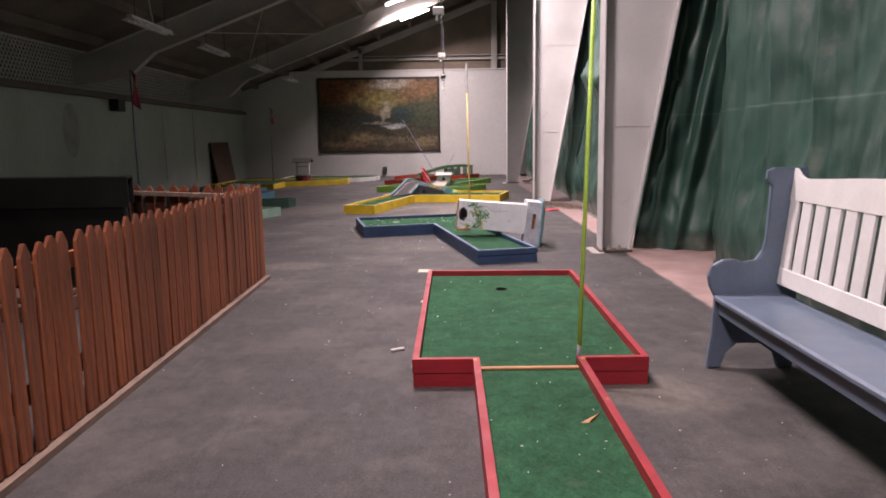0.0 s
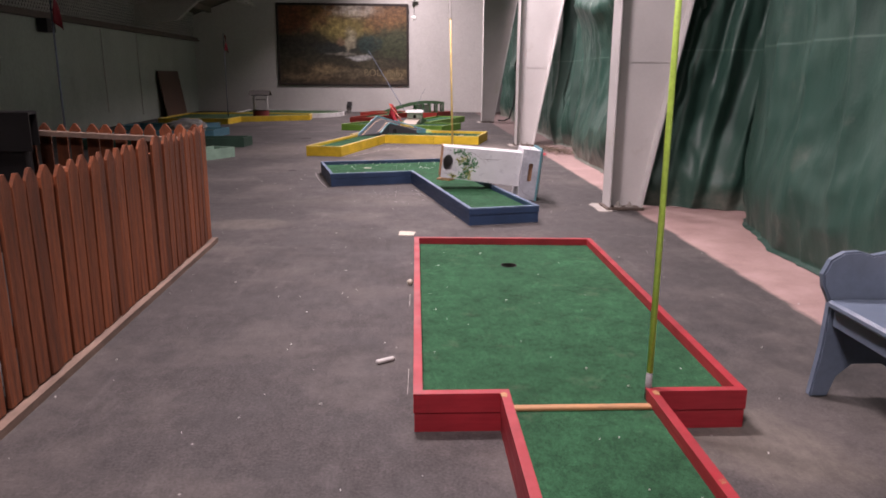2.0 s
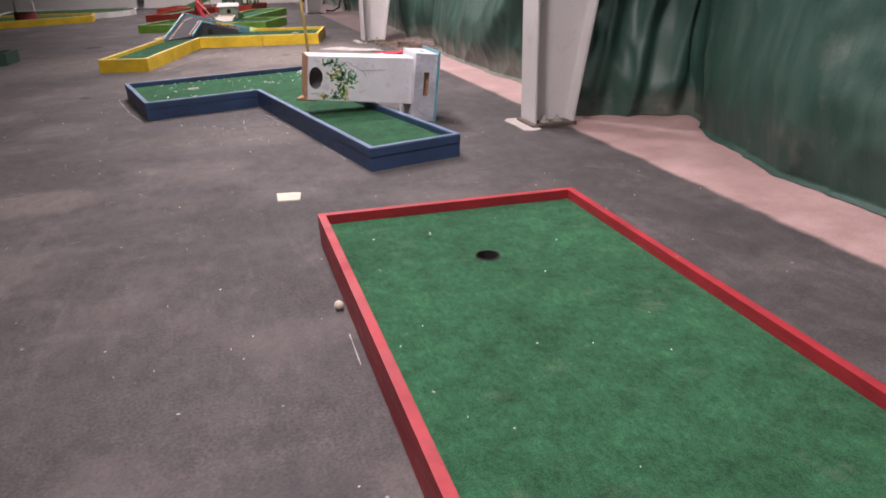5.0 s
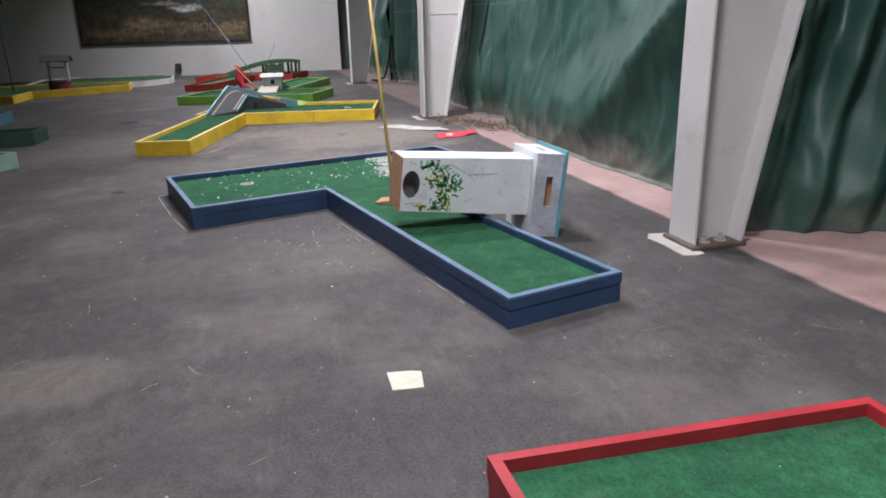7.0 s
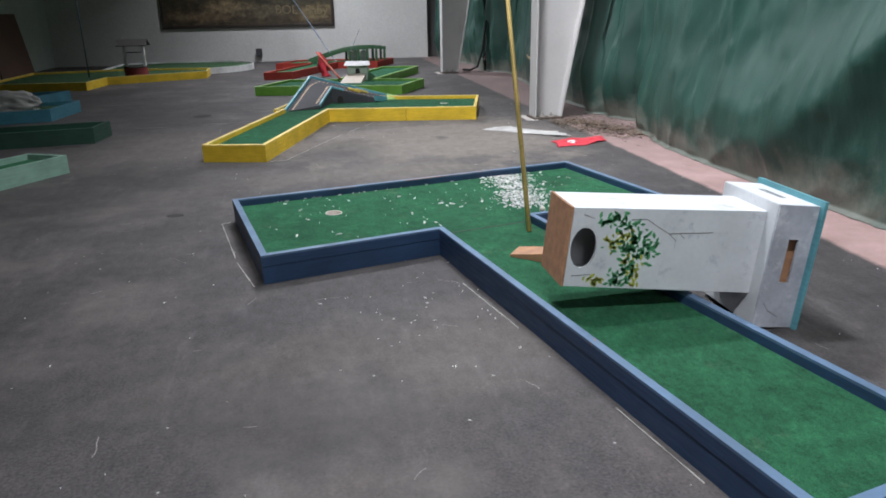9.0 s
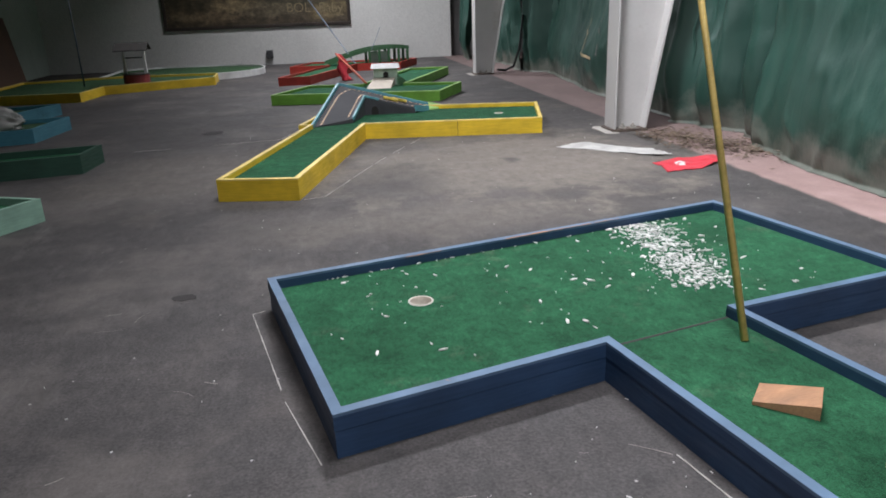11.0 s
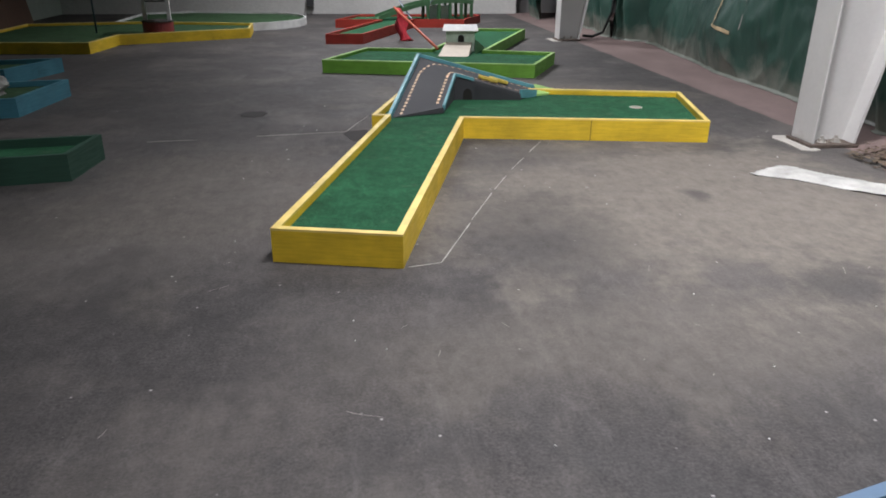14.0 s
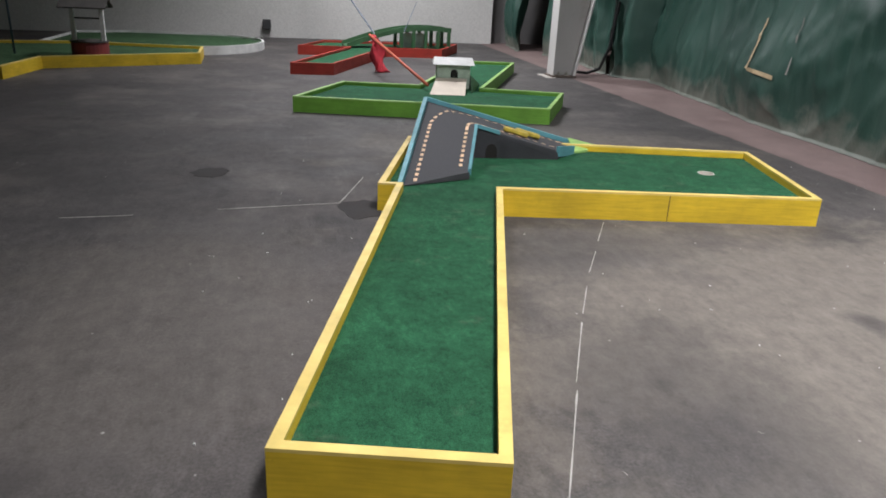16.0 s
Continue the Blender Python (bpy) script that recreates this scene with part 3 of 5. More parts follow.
for y in PLANES:
    bm = bmesh.new()
    depth = lambda x: 0.60
    xs = [LEFT, -8.2, -7.6] + [-7 + 1.0 * k for k in range(13)]
    for x0, x1 in zip(xs, xs[1:]):
        for (lo0, lo1, hw) in ((-0.02, 0.0, 0.11), (-1, -1, 0.012), (None, None, 0.11)):
            t0, t1 = roof_z(x0) + 0.02, roof_z(x1) + 0.02
            b0, b1 = t0 - depth(x0), t1 - depth(x1)
            if lo0 is None:
                q = [(x0, b0), (x1, b1), (x1, b1 + 0.025), (x0, b0 + 0.025)]
            elif lo0 == -1:
                q = [(x0, b0 + 0.025), (x1, b1 + 0.025), (x1, t1 - 0.025), (x0, t0 - 0.025)]
            else:
                q = [(x0, t0 - 0.025), (x1, t1 - 0.025), (x1, t1), (x0, t0)]
            prism(bm, q, -y - hw, -y + hw, Matrix(((1, 0, 0, 0), (0, 0, -1, 0), (0, 1, 0, 0), (0, 0, 0, 1))))
    tagged(link("rafter", bm, "rafter"), "dusty white steel roof beam rising from the wall", "roof beam", "roof beams", "structure")
# knee of each rafter on the left wall
for y in PLANES:
    bm = bmesh.new()
    prism(bm, [(LEFT + 0.005, 2.86), (LEFT + 1.3, 3.05), (LEFT + 2.0, roof_z(LEFT + 2.0) - 0.55), (LEFT + 0.005, 3.44)], -y - 0.105, -y + 0.105, Matrix(((1, 0, 0, 0), (0, 0, -1, 0), (0, 1, 0, 0), (0, 0, 0, 1))))
    tagged(link("rafter_knee", bm, "rafter"), "dusty white boxed knee of a roof beam", "roof beam", "roof beams", "structure")
# purlins
for k in range(11):
    x = LEFT + 0.7 + k * 1.3
    z = roof_z(x) + 0.05
    bm = bmesh.new()
    box(bm, (x - 0.045, BACK, z - 0.03), (x + 0.045, FAR + 0.2, z + 0.17))
    box(bm, (x - 0.10, BACK, z - 0.032), (x - 0.045, FAR + 0.2, z - 0.02))
    tagged(link("purlin", bm, "roof"), "brown roof purlin", "purlin", "roof purlins", "structure")
# bracing rods
for y0, y1 in zip(PLANES[1:], PLANES[2:]):
    for xa, xb in ((-6.5, -3.9), (-2.6, 0.0)):
        bm = bmesh.new()
        rod(bm, (xa, y0 + 0.1, roof_z(xa) - 0.12), (xb, y1 - 0.1, roof_z(xb) - 0.12), 0.014, seg=6)
        rod(bm, (xb, y0 + 0.1, roof_z(xb) - 0.15), (xa, y1 - 0.1, roof_z(xa) - 0.15), 0.014, seg=6)
        tagged(link("bracing", bm, "rafter"), "thin steel cross bracing under the roof", "bracing", "roof bracing", "structure")
# gable framing
for x, w in ((-3.45, 0.08), (2.15, 0.12)):
    bm = bmesh.new()
    box(bm, (x - w, FAR + 0.06, 4.36), (x + w, FAR + 0.22, roof_z(x) + 0.1), bevel=0.008)
    tagged(link("gable_post", bm, "rafter"), "dusty white gable post", "post", "gable framing", "structure")
for z, h in ((4.86, 0.05), (5.0, 0.02)):
    bm = bmesh.new()
    box(bm, (-4.6 if h > 0.03 else -3.3, FAR + 0.1, z - h), (2.75, FAR + 0.2, z + h), bevel=0.006)
    tagged(link("gable_rail", bm, "rafter"), "dusty white gable rail", "rail", "gable framing", "structure")
for x in (-2.2, -0.9, 0.4, 1.5):
    bm = bmesh.new()
    box(bm, (x - 0.03, FAR + 0.235, 4.36), (x + 0.03, FAR + 0.25, roof_z(x)))
    tagged(link("gable_batten", bm, "gable"), "brown batten over a board joint", "batten", "gable framing", "structure")
bm = bmesh.new()
prism(bm, [(-8.3, roof_z(-8.3) - 0.25), (3.5, roof_z(3.5) - 0.25), (3.5, roof_z(3.5) + 0.02), (-8.3, roof_z(-8.3) + 0.02)], -FAR - 0.2, -FAR - 0.06, Matrix(((1, 0, 0, 0), (0, 0, -1, 0), (0, 1, 0, 0), (0, 0, 0, 1))))
tagged(link("gable_beam", bm, "rafter"), "dusty white beam along the gable", "roof beam", "roof beams", "structure")
bm = bmesh.new()
box(bm, (-6.4, FAR - 0.03, 4.37), (2.75, FAR + 0.05, 4.43), bevel=0.006)
structure("trim_wall_cap", bm, "wall_far", "white cap on the end wall")


# ---------------------------------------------------------------- columns and curtains
def column(y):
    """A tapered steel column: plumb flange, sloping flange, web, base plate with bolts on a pale pad."""
    c = thing("steel_column", 2.36, y, 0, "white painted tapered steel column with a rusty bolted foot", "column", "steel columns")
    hw, top = 0.155, 7.2
    slope = 0.178
    bm = bmesh.new()
    box(bm, (2.18, y - hw, 0.03), (2.20, y + hw, top), bevel=0.004)
    part("flange", bm, "steel", c)
    bm = bmesh.new()
    x0, x1 = 2.545, 2.545 + slope * top
    prism(bm, [(x0, 0.03), (x0 + 0.02, 0.03), (x1 + 0.02, top), (x1, top)], -y - hw, -y + hw, Matrix(((1, 0, 0, 0), (0, 0, -1, 0), (0, 1, 0, 0), (0, 0, 0, 1))))
    part("sloping_flange", bm, "steel", c)
    bm = bmesh.new()
    prism(bm, [(2.198, 0.03), (x0 + 0.002, 0.03), (x1 + 0.002, top), (2.198, top)], -y - 0.008, -y + 0.008, Matrix(((1, 0, 0, 0), (0, 0, -1, 0), (0, 1, 0, 0), (0, 0, 0, 1))))
    part("web", bm, "steel", c)
    bm = bmesh.new()
    for z in (1.64, 3.6):
        box(bm, (2.2, y - 0.014, z), (2.545 + slope * z, y + 0.014, z + 0.012))
    part("weld_seam", bm, "steel", c)
    bm = bmesh.new()
    box(bm, (2.15, y - hw - 0.03, 0.0), (2.58, y + hw + 0.03, 0.03), bevel=0.004)
    plate = part("base_plate", bm, "rust", c)
    for bx, by in ((2.30, -0.09), (2.43, -0.09), (2.30, 0.09), (2.43, 0.09)):
        bm = bmesh.new()
        rod(bm, (bx, y + by, 0.03), (bx, y + by, 0.036), 0.042, seg=14)
        rod(bm, (bx, y + by, 0.036), (bx, y + by, 0.062), 0.030, seg=6)
        rod(bm, (bx, y + by, 0.062), (bx, y + by, 0.085), 0.016, seg=8)
        part("bolt", bm, "concrete_pad", plate, "whitened anchor bolt")
    bm = bmesh.new()
    pad = [(2.04, y - 0.24), (2.11, y - 0.27), (2.2, y - 0.25), (2.22, y - 0.12), (2.22, y + 0.26), (2.09, y + 0.28), (2.03, y + 0.19), (2.05, y + 0.02)]
    prism(bm, pad, 0.0, 0.006)
    part("grout_pad", bm, "concrete_pad", c, "pale chipped grout beside the foot")
    return c


for y in PLANES[1:]:
    column(y)


class Drape:
    """The surface of one hanging sheet: x for a place along the wall and a height."""

    def __init__(self, base, folds, seed, top, gathered, swag, depth):
        self.base, self.folds, self.seed, self.top, self.gathered, self.swag, self.depth = base, folds, seed, top, gathered, swag, depth

    def foot(self, y):
        for (ya, xa), (yb, xb) in zip(self.base, self.base[1:]):
            if ya <= y <= yb:
                s = (y - ya) / (yb - ya)
                return xa + (xb - xa) * (3 * s * s - 2 * s ** 3)
        return self.base[-1][1] if y > self.base[-1][0] else self.base[0][1]

    def x(self, y, z):
        sd = self.seed
        rise = min(1.0, 0.25 + z * 0.55)
        slow = noise.noise(Vector((y * 0.35, z * 0.3, sd + 5)))
        pleat = 1 - abs(noise.noise(Vector((y * 1.25 * self.folds + 0.10 * z + 0.35 * slow, z * 0.13, sd)))) * 1.9
        minor = 1 - abs(noise.noise(Vector((y * 3.1 * self.folds - 0.22 * z + 0.5 * slow, z * 0.26, sd + 2)))) * 1.9
        crease = 1 - abs(noise.noise(Vector((y * 2.3 + z * 1.7, z * 1.2 - y * 0.9, sd + 4)))) * 2.0
        belly = 0.20 * math.exp(-((z - 0.5) / 0.55) ** 2) * (0.45 + noise.noise(Vector((y * 0.5, 0, sd + 9))))
        gather = self.gathered * (0.11 * math.sin(y * 9.5 + 0.3 * z + sd) + 0.06 * math.sin(y * 17.3 - 0.5 * z + sd)) * min(1.0, 0.4 + z)
        mid = 0.5 * (self.base[0][0] + self.base[-1][0]) + 0.8
        sag = abs(math.sin(1.25 * z - 0.16 * (y - mid) ** 2 + 1.1 * slow + 0.25 * (y - mid)))
        drop = (1 - sag) ** 1.3
        x = self.foot(y) + 0.20 * z / self.top + 0.06
        x -= rise * self.depth * (0.15 * max(0.0, pleat) ** 1.6 + 0.045 * self.depth * max(0.0, minor) ** 2) + belly
        return x - 0.030 * max(0.0, crease) ** 4 + gather - self.swag * (drop - 0.4) * min(1.0, z * 0.9) + 0.05 * slow * rise + 0.004 * noise.noise(Vector((y * 9, z * 8, sd)))


def curtain(y0, y1, base, folds, seed, gathered=0.0, swag=0.16, top=7.0, depth=1.0, label="large green vinyl curtain with dusty folds, hanging to the floor"):
    """A heavy vinyl sheet hanging from y0 to y1; base gives its foot's x along the way."""
    d = Drape(base, folds, seed, top, gathered, swag, depth)
    ny, nz = int((y1 - y0) * (28 if gathered == 0 else 60)), 72
    bm = bmesh.new()
    grid = []
    for i in range(ny + 1):
        y = y0 + (y1 - y0) * i / ny
        row = []
        for k in range(nz + 1):
            z = top * (k / nz) ** 1.4
            x = d.x(y, z)
            row.append(bm.verts.new((x - (0.05 if k == 0 else 0.0), y, max(0.004, z))))
        grid.append(row)
    for i in range(ny):
        for k in range(nz):
            bm.faces.new((grid[i][k], grid[i + 1][k], grid[i + 1][k + 1], grid[i][k + 1]))
    ob = solo("curtain", bm, "vinyl", label, "curtain", "green curtains", smooth=True)
    ob.modifiers.new("thickness", "SOLIDIFY").thickness = 0.004
    return d


def end_sheet(p0, p1, lean, seed, top=7.0):
    """The end of a curtain drawn across behind a column from p0 to p1, in upright crumpled folds."""
    nu, nz = 90, 80
    bm = bmesh.new()
    a, b = Vector((*p0, 0)), Vector((*p1, 0))
    out = Vector((b.y - a.y, a.x - b.x, 0)).normalized()
    if out.y > 0:
        out = -out
    grid = []
    for i in range(nu + 1):
        u = i / nu
        row = []
        for k in range(nz + 1):
            z = top * (k / nz) ** 1.4
            d = 0.075 * math.sin(u * 25 + 0.25 * z + 0.7 * math.sin(z * 0.7 + seed)) * min(1.0, 0.25 + z * 0.6)
            d += 0.022 * math.sin(u * 47 - 0.5 * z) * min(1.0, 0.2 + z * 0.5)
            crumple = 1 - abs(noise.noise(Vector((u * 3.2, z * 1.5 - u * 1.4, seed))))
            d += 0.06 * (crumple ** 4 - 0.5) + 0.025 * noise.noise(Vector((u * 7, z * 3.4, seed + 3)))
            d += 0.06 * math.exp(-((z - 0.35) / 0.3) ** 2)
            p = a.lerp(b, u) + out * d + Vector((lean * z, 0, max(0.004, z)))
            row.append(bm.verts.new(p))
        grid.append(row)
    for i in range(nu):
        for k in range(nz):
            bm.faces.new((grid[i][k], grid[i + 1][k], grid[i + 1][k + 1], grid[i][k + 1]))
    ob = solo("curtain", bm, "vinyl", GATHERED, "curtain", "green curtains", smooth=True)
    ob.modifiers.new("thickness", "SOLIDIFY").thickness = 0.004


GATHERED = "dark green vinyl curtain gathered in upright folds beside a column"
curtain(-5.0, 2.2, [(-5, 3.2), (2.2, 3.1)], 1.0, 3, swag=0.03)
curtain(1.8, 9.3, [(1.8, 3.1), (6.0, 3.14), (7.4, 3.16), (8.2, 3.34), (9.3, 3.78)], 1.0, 11, swag=0.025)
end_sheet((3.90, 9.15), (2.68, 9.66), 0.17, 17)
curtain(9.6, 15.55, [(9.6, 3.2), (11.2, 3.06), (12.6, 3.00), (14.2, 2.98), (15.55, 3.14)], 0.6, 5, swag=0.30, depth=0.6)
curtain(15.3, 17.3, [(15.3, 3.45), (16.3, 3.45), (17.3, 3.2)], 1.2, 23, gathered=1.0, swag=0.0, label=GATHERED)
third_drape = curtain(17.0, 24.1, [(17.0, 3.28), (18.6, 3.24), (20.0, 3.29), (22, 3.50), (24.1, 3.72)], 0.7, 8, swag=0.10, depth=0.45)
curtain(23.8, 25.0, [(23.8, 3.85), (25.0, 3.3)], 1.2, 29, gathered=1.0, swag=0.0, label=GATHERED)
curtain(25.0, 28.4, [(25.0, 3.3), (26.5, 3.5), (28.4, 3.3)], 1.3, 21, gathered=0.6)
curtain(28.9, 30.4, [(28.9, 3.0), (30.4, 3.1)], 2.2, 31, gathered=1.0, swag=0.0, label=GATHERED)
# ---------------------------------------------------------------- lamps
def lamp_strip(x, y0, y1, z, on, label):
    """A hung fluorescent fitting along y: channel, reflector, two tubes, end caps, cords."""
    f = thing("fluorescent_lamp", x, (y0 + y1) / 2, z, label, "ceiling lamp", "fluorescent lamps")
    bm = bmesh.new()
    box(bm, (x - 0.05, y0, z + 0.03), (x + 0.05, y1, z + 0.09), bevel=0.006)
    prism(bm, [(x - 0.15, z - 0.005), (x - 0.05, z + 0.032), (x + 0.05, z + 0.032), (x + 0.15, z - 0.005), (x + 0.15, z + 0.0), (x + 0.05, z + 0.04), (x - 0.05, z + 0.04), (x - 0.15, z + 0.0)], -y1, -y0, Matrix(((1, 0, 0, 0), (0, 0, -1, 0), (0, 1, 0, 0), (0, 0, 0, 1))))
    part("body", bm, "lamp_metal", f)
    for s in (-1, 1):
        bm = bmesh.new()
        rod(bm, (x + s * 0.06, y0 + 0.03, z), (x + s * 0.06, y1 - 0.03, z), 0.019, seg=10)
        part("tube", bm, "lit" if on else "tube_off", f, "glowing tube" if on else "unlit tube")
    for y in (y0 + 0.25, y1 - 0.25):
        bm = bmesh.new()
        rod(bm, (x, y, z + 0.09), (x, y, roof_z(x) + 0.24), 0.006, seg=6)
        part("cord", bm, "rope", f)
    return f


for y0 in (6.4, 13.2, 17.1, 21.6, 25.6):
    lamp_strip(-5.5, y0, y0 + 1.9, 3.72, False, "unlit white fluorescent strip lamp hung from the roof")


def tube_lamp(x, y, part_of_full):
    """A wide lit fitting fixed close under the sloping roof, and tilted with it. Most are unseen and added to light the
    hall.
    """
    z = roof_z(x) - 0.12
    tm = pose(x, y, z, 0, -19, 0)
    f = thing("fluorescent_lamp", x, y, z, "lit wide fluorescent lamp under the sloping roof, mostly assumed out of view", "ceiling lamp", "fluorescent lamps")
    bm = bmesh.new()
    box(bm, (-0.60, -0.17, 0.03), (0.60, 0.17, 0.10), tm, bevel=0.01)
    part("body", bm, "lamp_metal", f)
    for k in range(3):
        bm = bmesh.new()
        rod(bm, tm @ Vector((-0.56, -0.10 + 0.10 * k, 0)), tm @ Vector((0.56, -0.10 + 0.10 * k, 0)), 0.019, seg=8)
        part("tube", bm, "lit", f, "glowing tube")
    for s in (-0.5, 0.5):
        bm = bmesh.new()
        rod(bm, tm @ Vector((s, 0, 0.10)), tm @ Vector((s, 0, 0.32)), 0.012, seg=6)
        part("hanger", bm, "lamp_metal", f)
    li = bpy.data.lights.new("fluorescent_light", "AREA")
    li.shape, li.size, li.size_y, li.energy, li.color, li.spread = "RECTANGLE", 1.2, 0.4, LAMP_POWER * part_of_full, (0.95, 0.98, 1.0), radians(140 if y < 22 else 150)
    new("fluorescent_light", li).matrix_basis = tm @ pose(0, 0, -0.04)
    return f


for x, y, p in LAMPS:
    tube_lamp(x, y, p)

for y in (11.6, 17.6, 23.4, 28.9):
    x, z = 0.05, 3.5
    d = thing("drop_outlet", x, y, z, "white drop outlet hung on a cord from the roof", "outlet", "drop outlets")
    bm = bmesh.new()
    rod(bm, (x, y, z + 0.05), (x, y, roof_z(x) + 0.2), 0.012, seg=6)
    part("cord", bm, "bin_dark", d)
    bm = bmesh.new()
    box(bm, (x - 0.09, y - 0.06, z - 0.06), (x + 0.09, y + 0.06, z + 0.06), bevel=0.015)
    part("box", bm, "lamp_metal", d)
    bm = bmesh.new()
    rod(bm, (x - 0.03, y, z - 0.14), (x - 0.03, y, z - 0.06), 0.028, 0.022, seg=10)
    rod(bm, (x + 0.04, y, z - 0.10), (x + 0.04, y, z - 0.06), 0.02, seg=10)
    part("plug", bm, "lamp_metal", d)


# ---------------------------------------------------------------- end wall and left wall
pic = thing("mural_picture", -2.7, FAR, 0.95, "large faded autumn stream landscape in a dark frame, scrawled over", "picture")
PX0, PX1, PZ0, PZ1 = -5.30, -0.16, 1.02, 4.13
bm = bmesh.new()
box(bm, (PX0 + 0.06, FAR - 0.035, PZ0 + 0.06), (PX1 - 0.06, FAR - 0.015, PZ1 - 0.06))
part("print", bm, "mural", pic)
for lo, hi in (((PX0, PZ0), (PX1, PZ0 + 0.09)), ((PX0, PZ1 - 0.09), (PX1, PZ1)), ((PX0, PZ0 + 0.092), (PX0 + 0.09, PZ1 - 0.092)), ((PX1 - 0.09, PZ0 + 0.092), (PX1, PZ1 - 0.092))):
    bm = bmesh.new()
    box(bm, (lo[0], FAR - 0.06, lo[1]), (hi[0], FAR - 0.003, hi[1]), bevel=0.01)
    part("frame", bm, "frame_dark", pic)
for word, wx, wz in (("BOL", -1.95, 1.42), ("Baby", -1.05, 1.40)):
    txt = bpy.data.curves.new("scrawl", "FONT")
    txt.body, txt.size, txt.extrude = word, 0.36, 0.002
    tmp = bpy.data.objects.new("scrawl_text", txt)
    scene.collection.objects.link(tmp)
    me = bpy.data.meshes.new_from_object(tmp.evaluated_get(bpy.context.evaluated_depsgraph_get()))
    bpy.data.objects.remove(tmp)
    me.materials.append(M["scrawl"])
    scrawl = new("scrawl", me)
    scrawl.parent = pic
    scrawl.matrix_parent_inverse = pic.matrix_basis.inverted()
    scrawl.matrix_basis = pose(wx, FAR - 0.042, wz, 90, 2, 0)
    tagged(scrawl, "tan scrawled letters")
bm = bmesh.new()
box(bm, (-1.15, FAR - 0.041, 1.28), (-0.35, FAR - 0.038, 1.31))
part("underline", bm, "scrawl", pic)
bm = bmesh.new()
box(bm, (-2.62, FAR - 0.14, 0.18), (-2.44, FAR - 0.003, 0.40), bevel=0.01)
solo("wall_box", bm, "bin_dark", "small dark grey box on the end wall", "box")
bm = bmesh.new()
box(bm, (LEFT + 0.02, 18.55, 2.36), (LEFT + 0.26, 18.95, 2.66), bevel=0.012)
solo("loudspeaker", bm, "dark", "black loudspeaker box under the ledge", "loudspeaker")
bm = bmesh.new()
m = pose(LEFT + 0.30, 27.1, 0.0, 0, -9, 0)
box(bm, (-0.02, -1.05, 0.0), (0.02, 1.05, 1.55), m, bevel=0.005)
solo("leaning_board", bm, "cedar_board", "brown hardboard sheet leaning on the pale wall", "board")
bm = bmesh.new()
ring = [(16.6 + 0.36 * math.cos(a), 1.85 + 0.62 * math.sin(a)) for a in [i * math.tau / 28 for i in range(28)]]
prism(bm, ring, 0, 0.004, Matrix(((0, 0, 1, LEFT + 0.001), (1, 0, 0, 0), (0, 1, 0, 0), (0, 0, 0, 1))))
solo("wall_patch", bm, "wall_patch", "oval grey patch painted on the wall", "wall patch")
for y, zz in ((22.0, 0.4), (24.6, 0.2)):
    bm = bmesh.new()
    rod(bm, (LEFT + 0.03, y, zz), (LEFT + 0.03, y - 0.05, 2.64), 0.012, seg=8)
    solo("wall_conduit", bm, "lattice", "thin pale conduit on the wall", "conduit", "wall conduits")


# ---------------------------------------------------------------- picket fence
fence = thing("picket_fence", -1.9, 7.75, 0, "reddish-brown weathered cedar picket fence round an enclosure", "fence")
rnd = random.Random(2)
shapes = []
for k in range(7):
    bm = bmesh.new()
    w, h, d = 0.0485 + rnd.uniform(-0.004, 0.003), 1.005 + rnd.uniform(-0.012, 0.012), rnd.uniform(0.008, 0.011)
    sh = rnd.uniform(0.052, 0.066)
    prism(bm, [(-w, 0), (w, 0), (w, h - sh), (0.010, h), (-0.010, h), (-w, h - sh)], -d, d, Matrix(((0, 0, 1, 0), (1, 0, 0, 0), (0, 1, 0, 0), (0, 0, 0, 1))))
    bmesh.ops.recalc_face_normals(bm, faces=bm.faces)
    me = bpy.data.meshes.new("picket")
    bm.to_mesh(me)
    bm.free()
    me.materials.append(M["picket"])
    shapes.append(me)


def picket(x, y, turn):
    ob = new("picket", rnd.choice(shapes))
    ob.parent = fence
    ob.matrix_basis = Matrix.Translation(Vector((x, y, 0.05)) - fence.location) @ pose(0, 0, 0, rnd.uniform(-1.0, 1.0), rnd.uniform(-0.7, 0.7), turn + rnd.uniform(-6, 6))


y = 7.706
while y > -2.0:
    picket(-1.885 + (7.7 - y) * 0.012 + rnd.uniform(-0.006, 0.006), y + rnd.uniform(-0.006, 0.006), 0)
    y -= 0.1275
x = -1.96
while x > -7.5:
    picket(x, 7.79 + rnd.uniform(-0.006, 0.006), 90)
    x -= 0.128 + rnd.uniform(-0.005, 0.005)
for z in (0.28, 0.86):
    bm = bmesh.new()
    hull(bm, [(-1.90 - o + (7.72 - yy) * 0.012, yy, z + dz) for o in (0.002, 0.04) for yy in (7.72, -2.0) for dz in (0, 0.085)])
    part("rail", bm, "picket", fence)
bm = bmesh.new()
box(bm, (-7.5, 7.735, 0.31), (-1.96, 7.775, 0.395), bevel=0.004)
part("rail", bm, "picket", fence)
bm = bmesh.new()
hull(bm, [(xx, yy, zz + dz) for xx, zz in ((-3.45, 0.975), (-1.98, 0.905)) for yy in (7.665, 7.772) for dz in (0, 0.04)])
part("top_rail", bm, "sill", fence, "pale flat rail on the inner side")
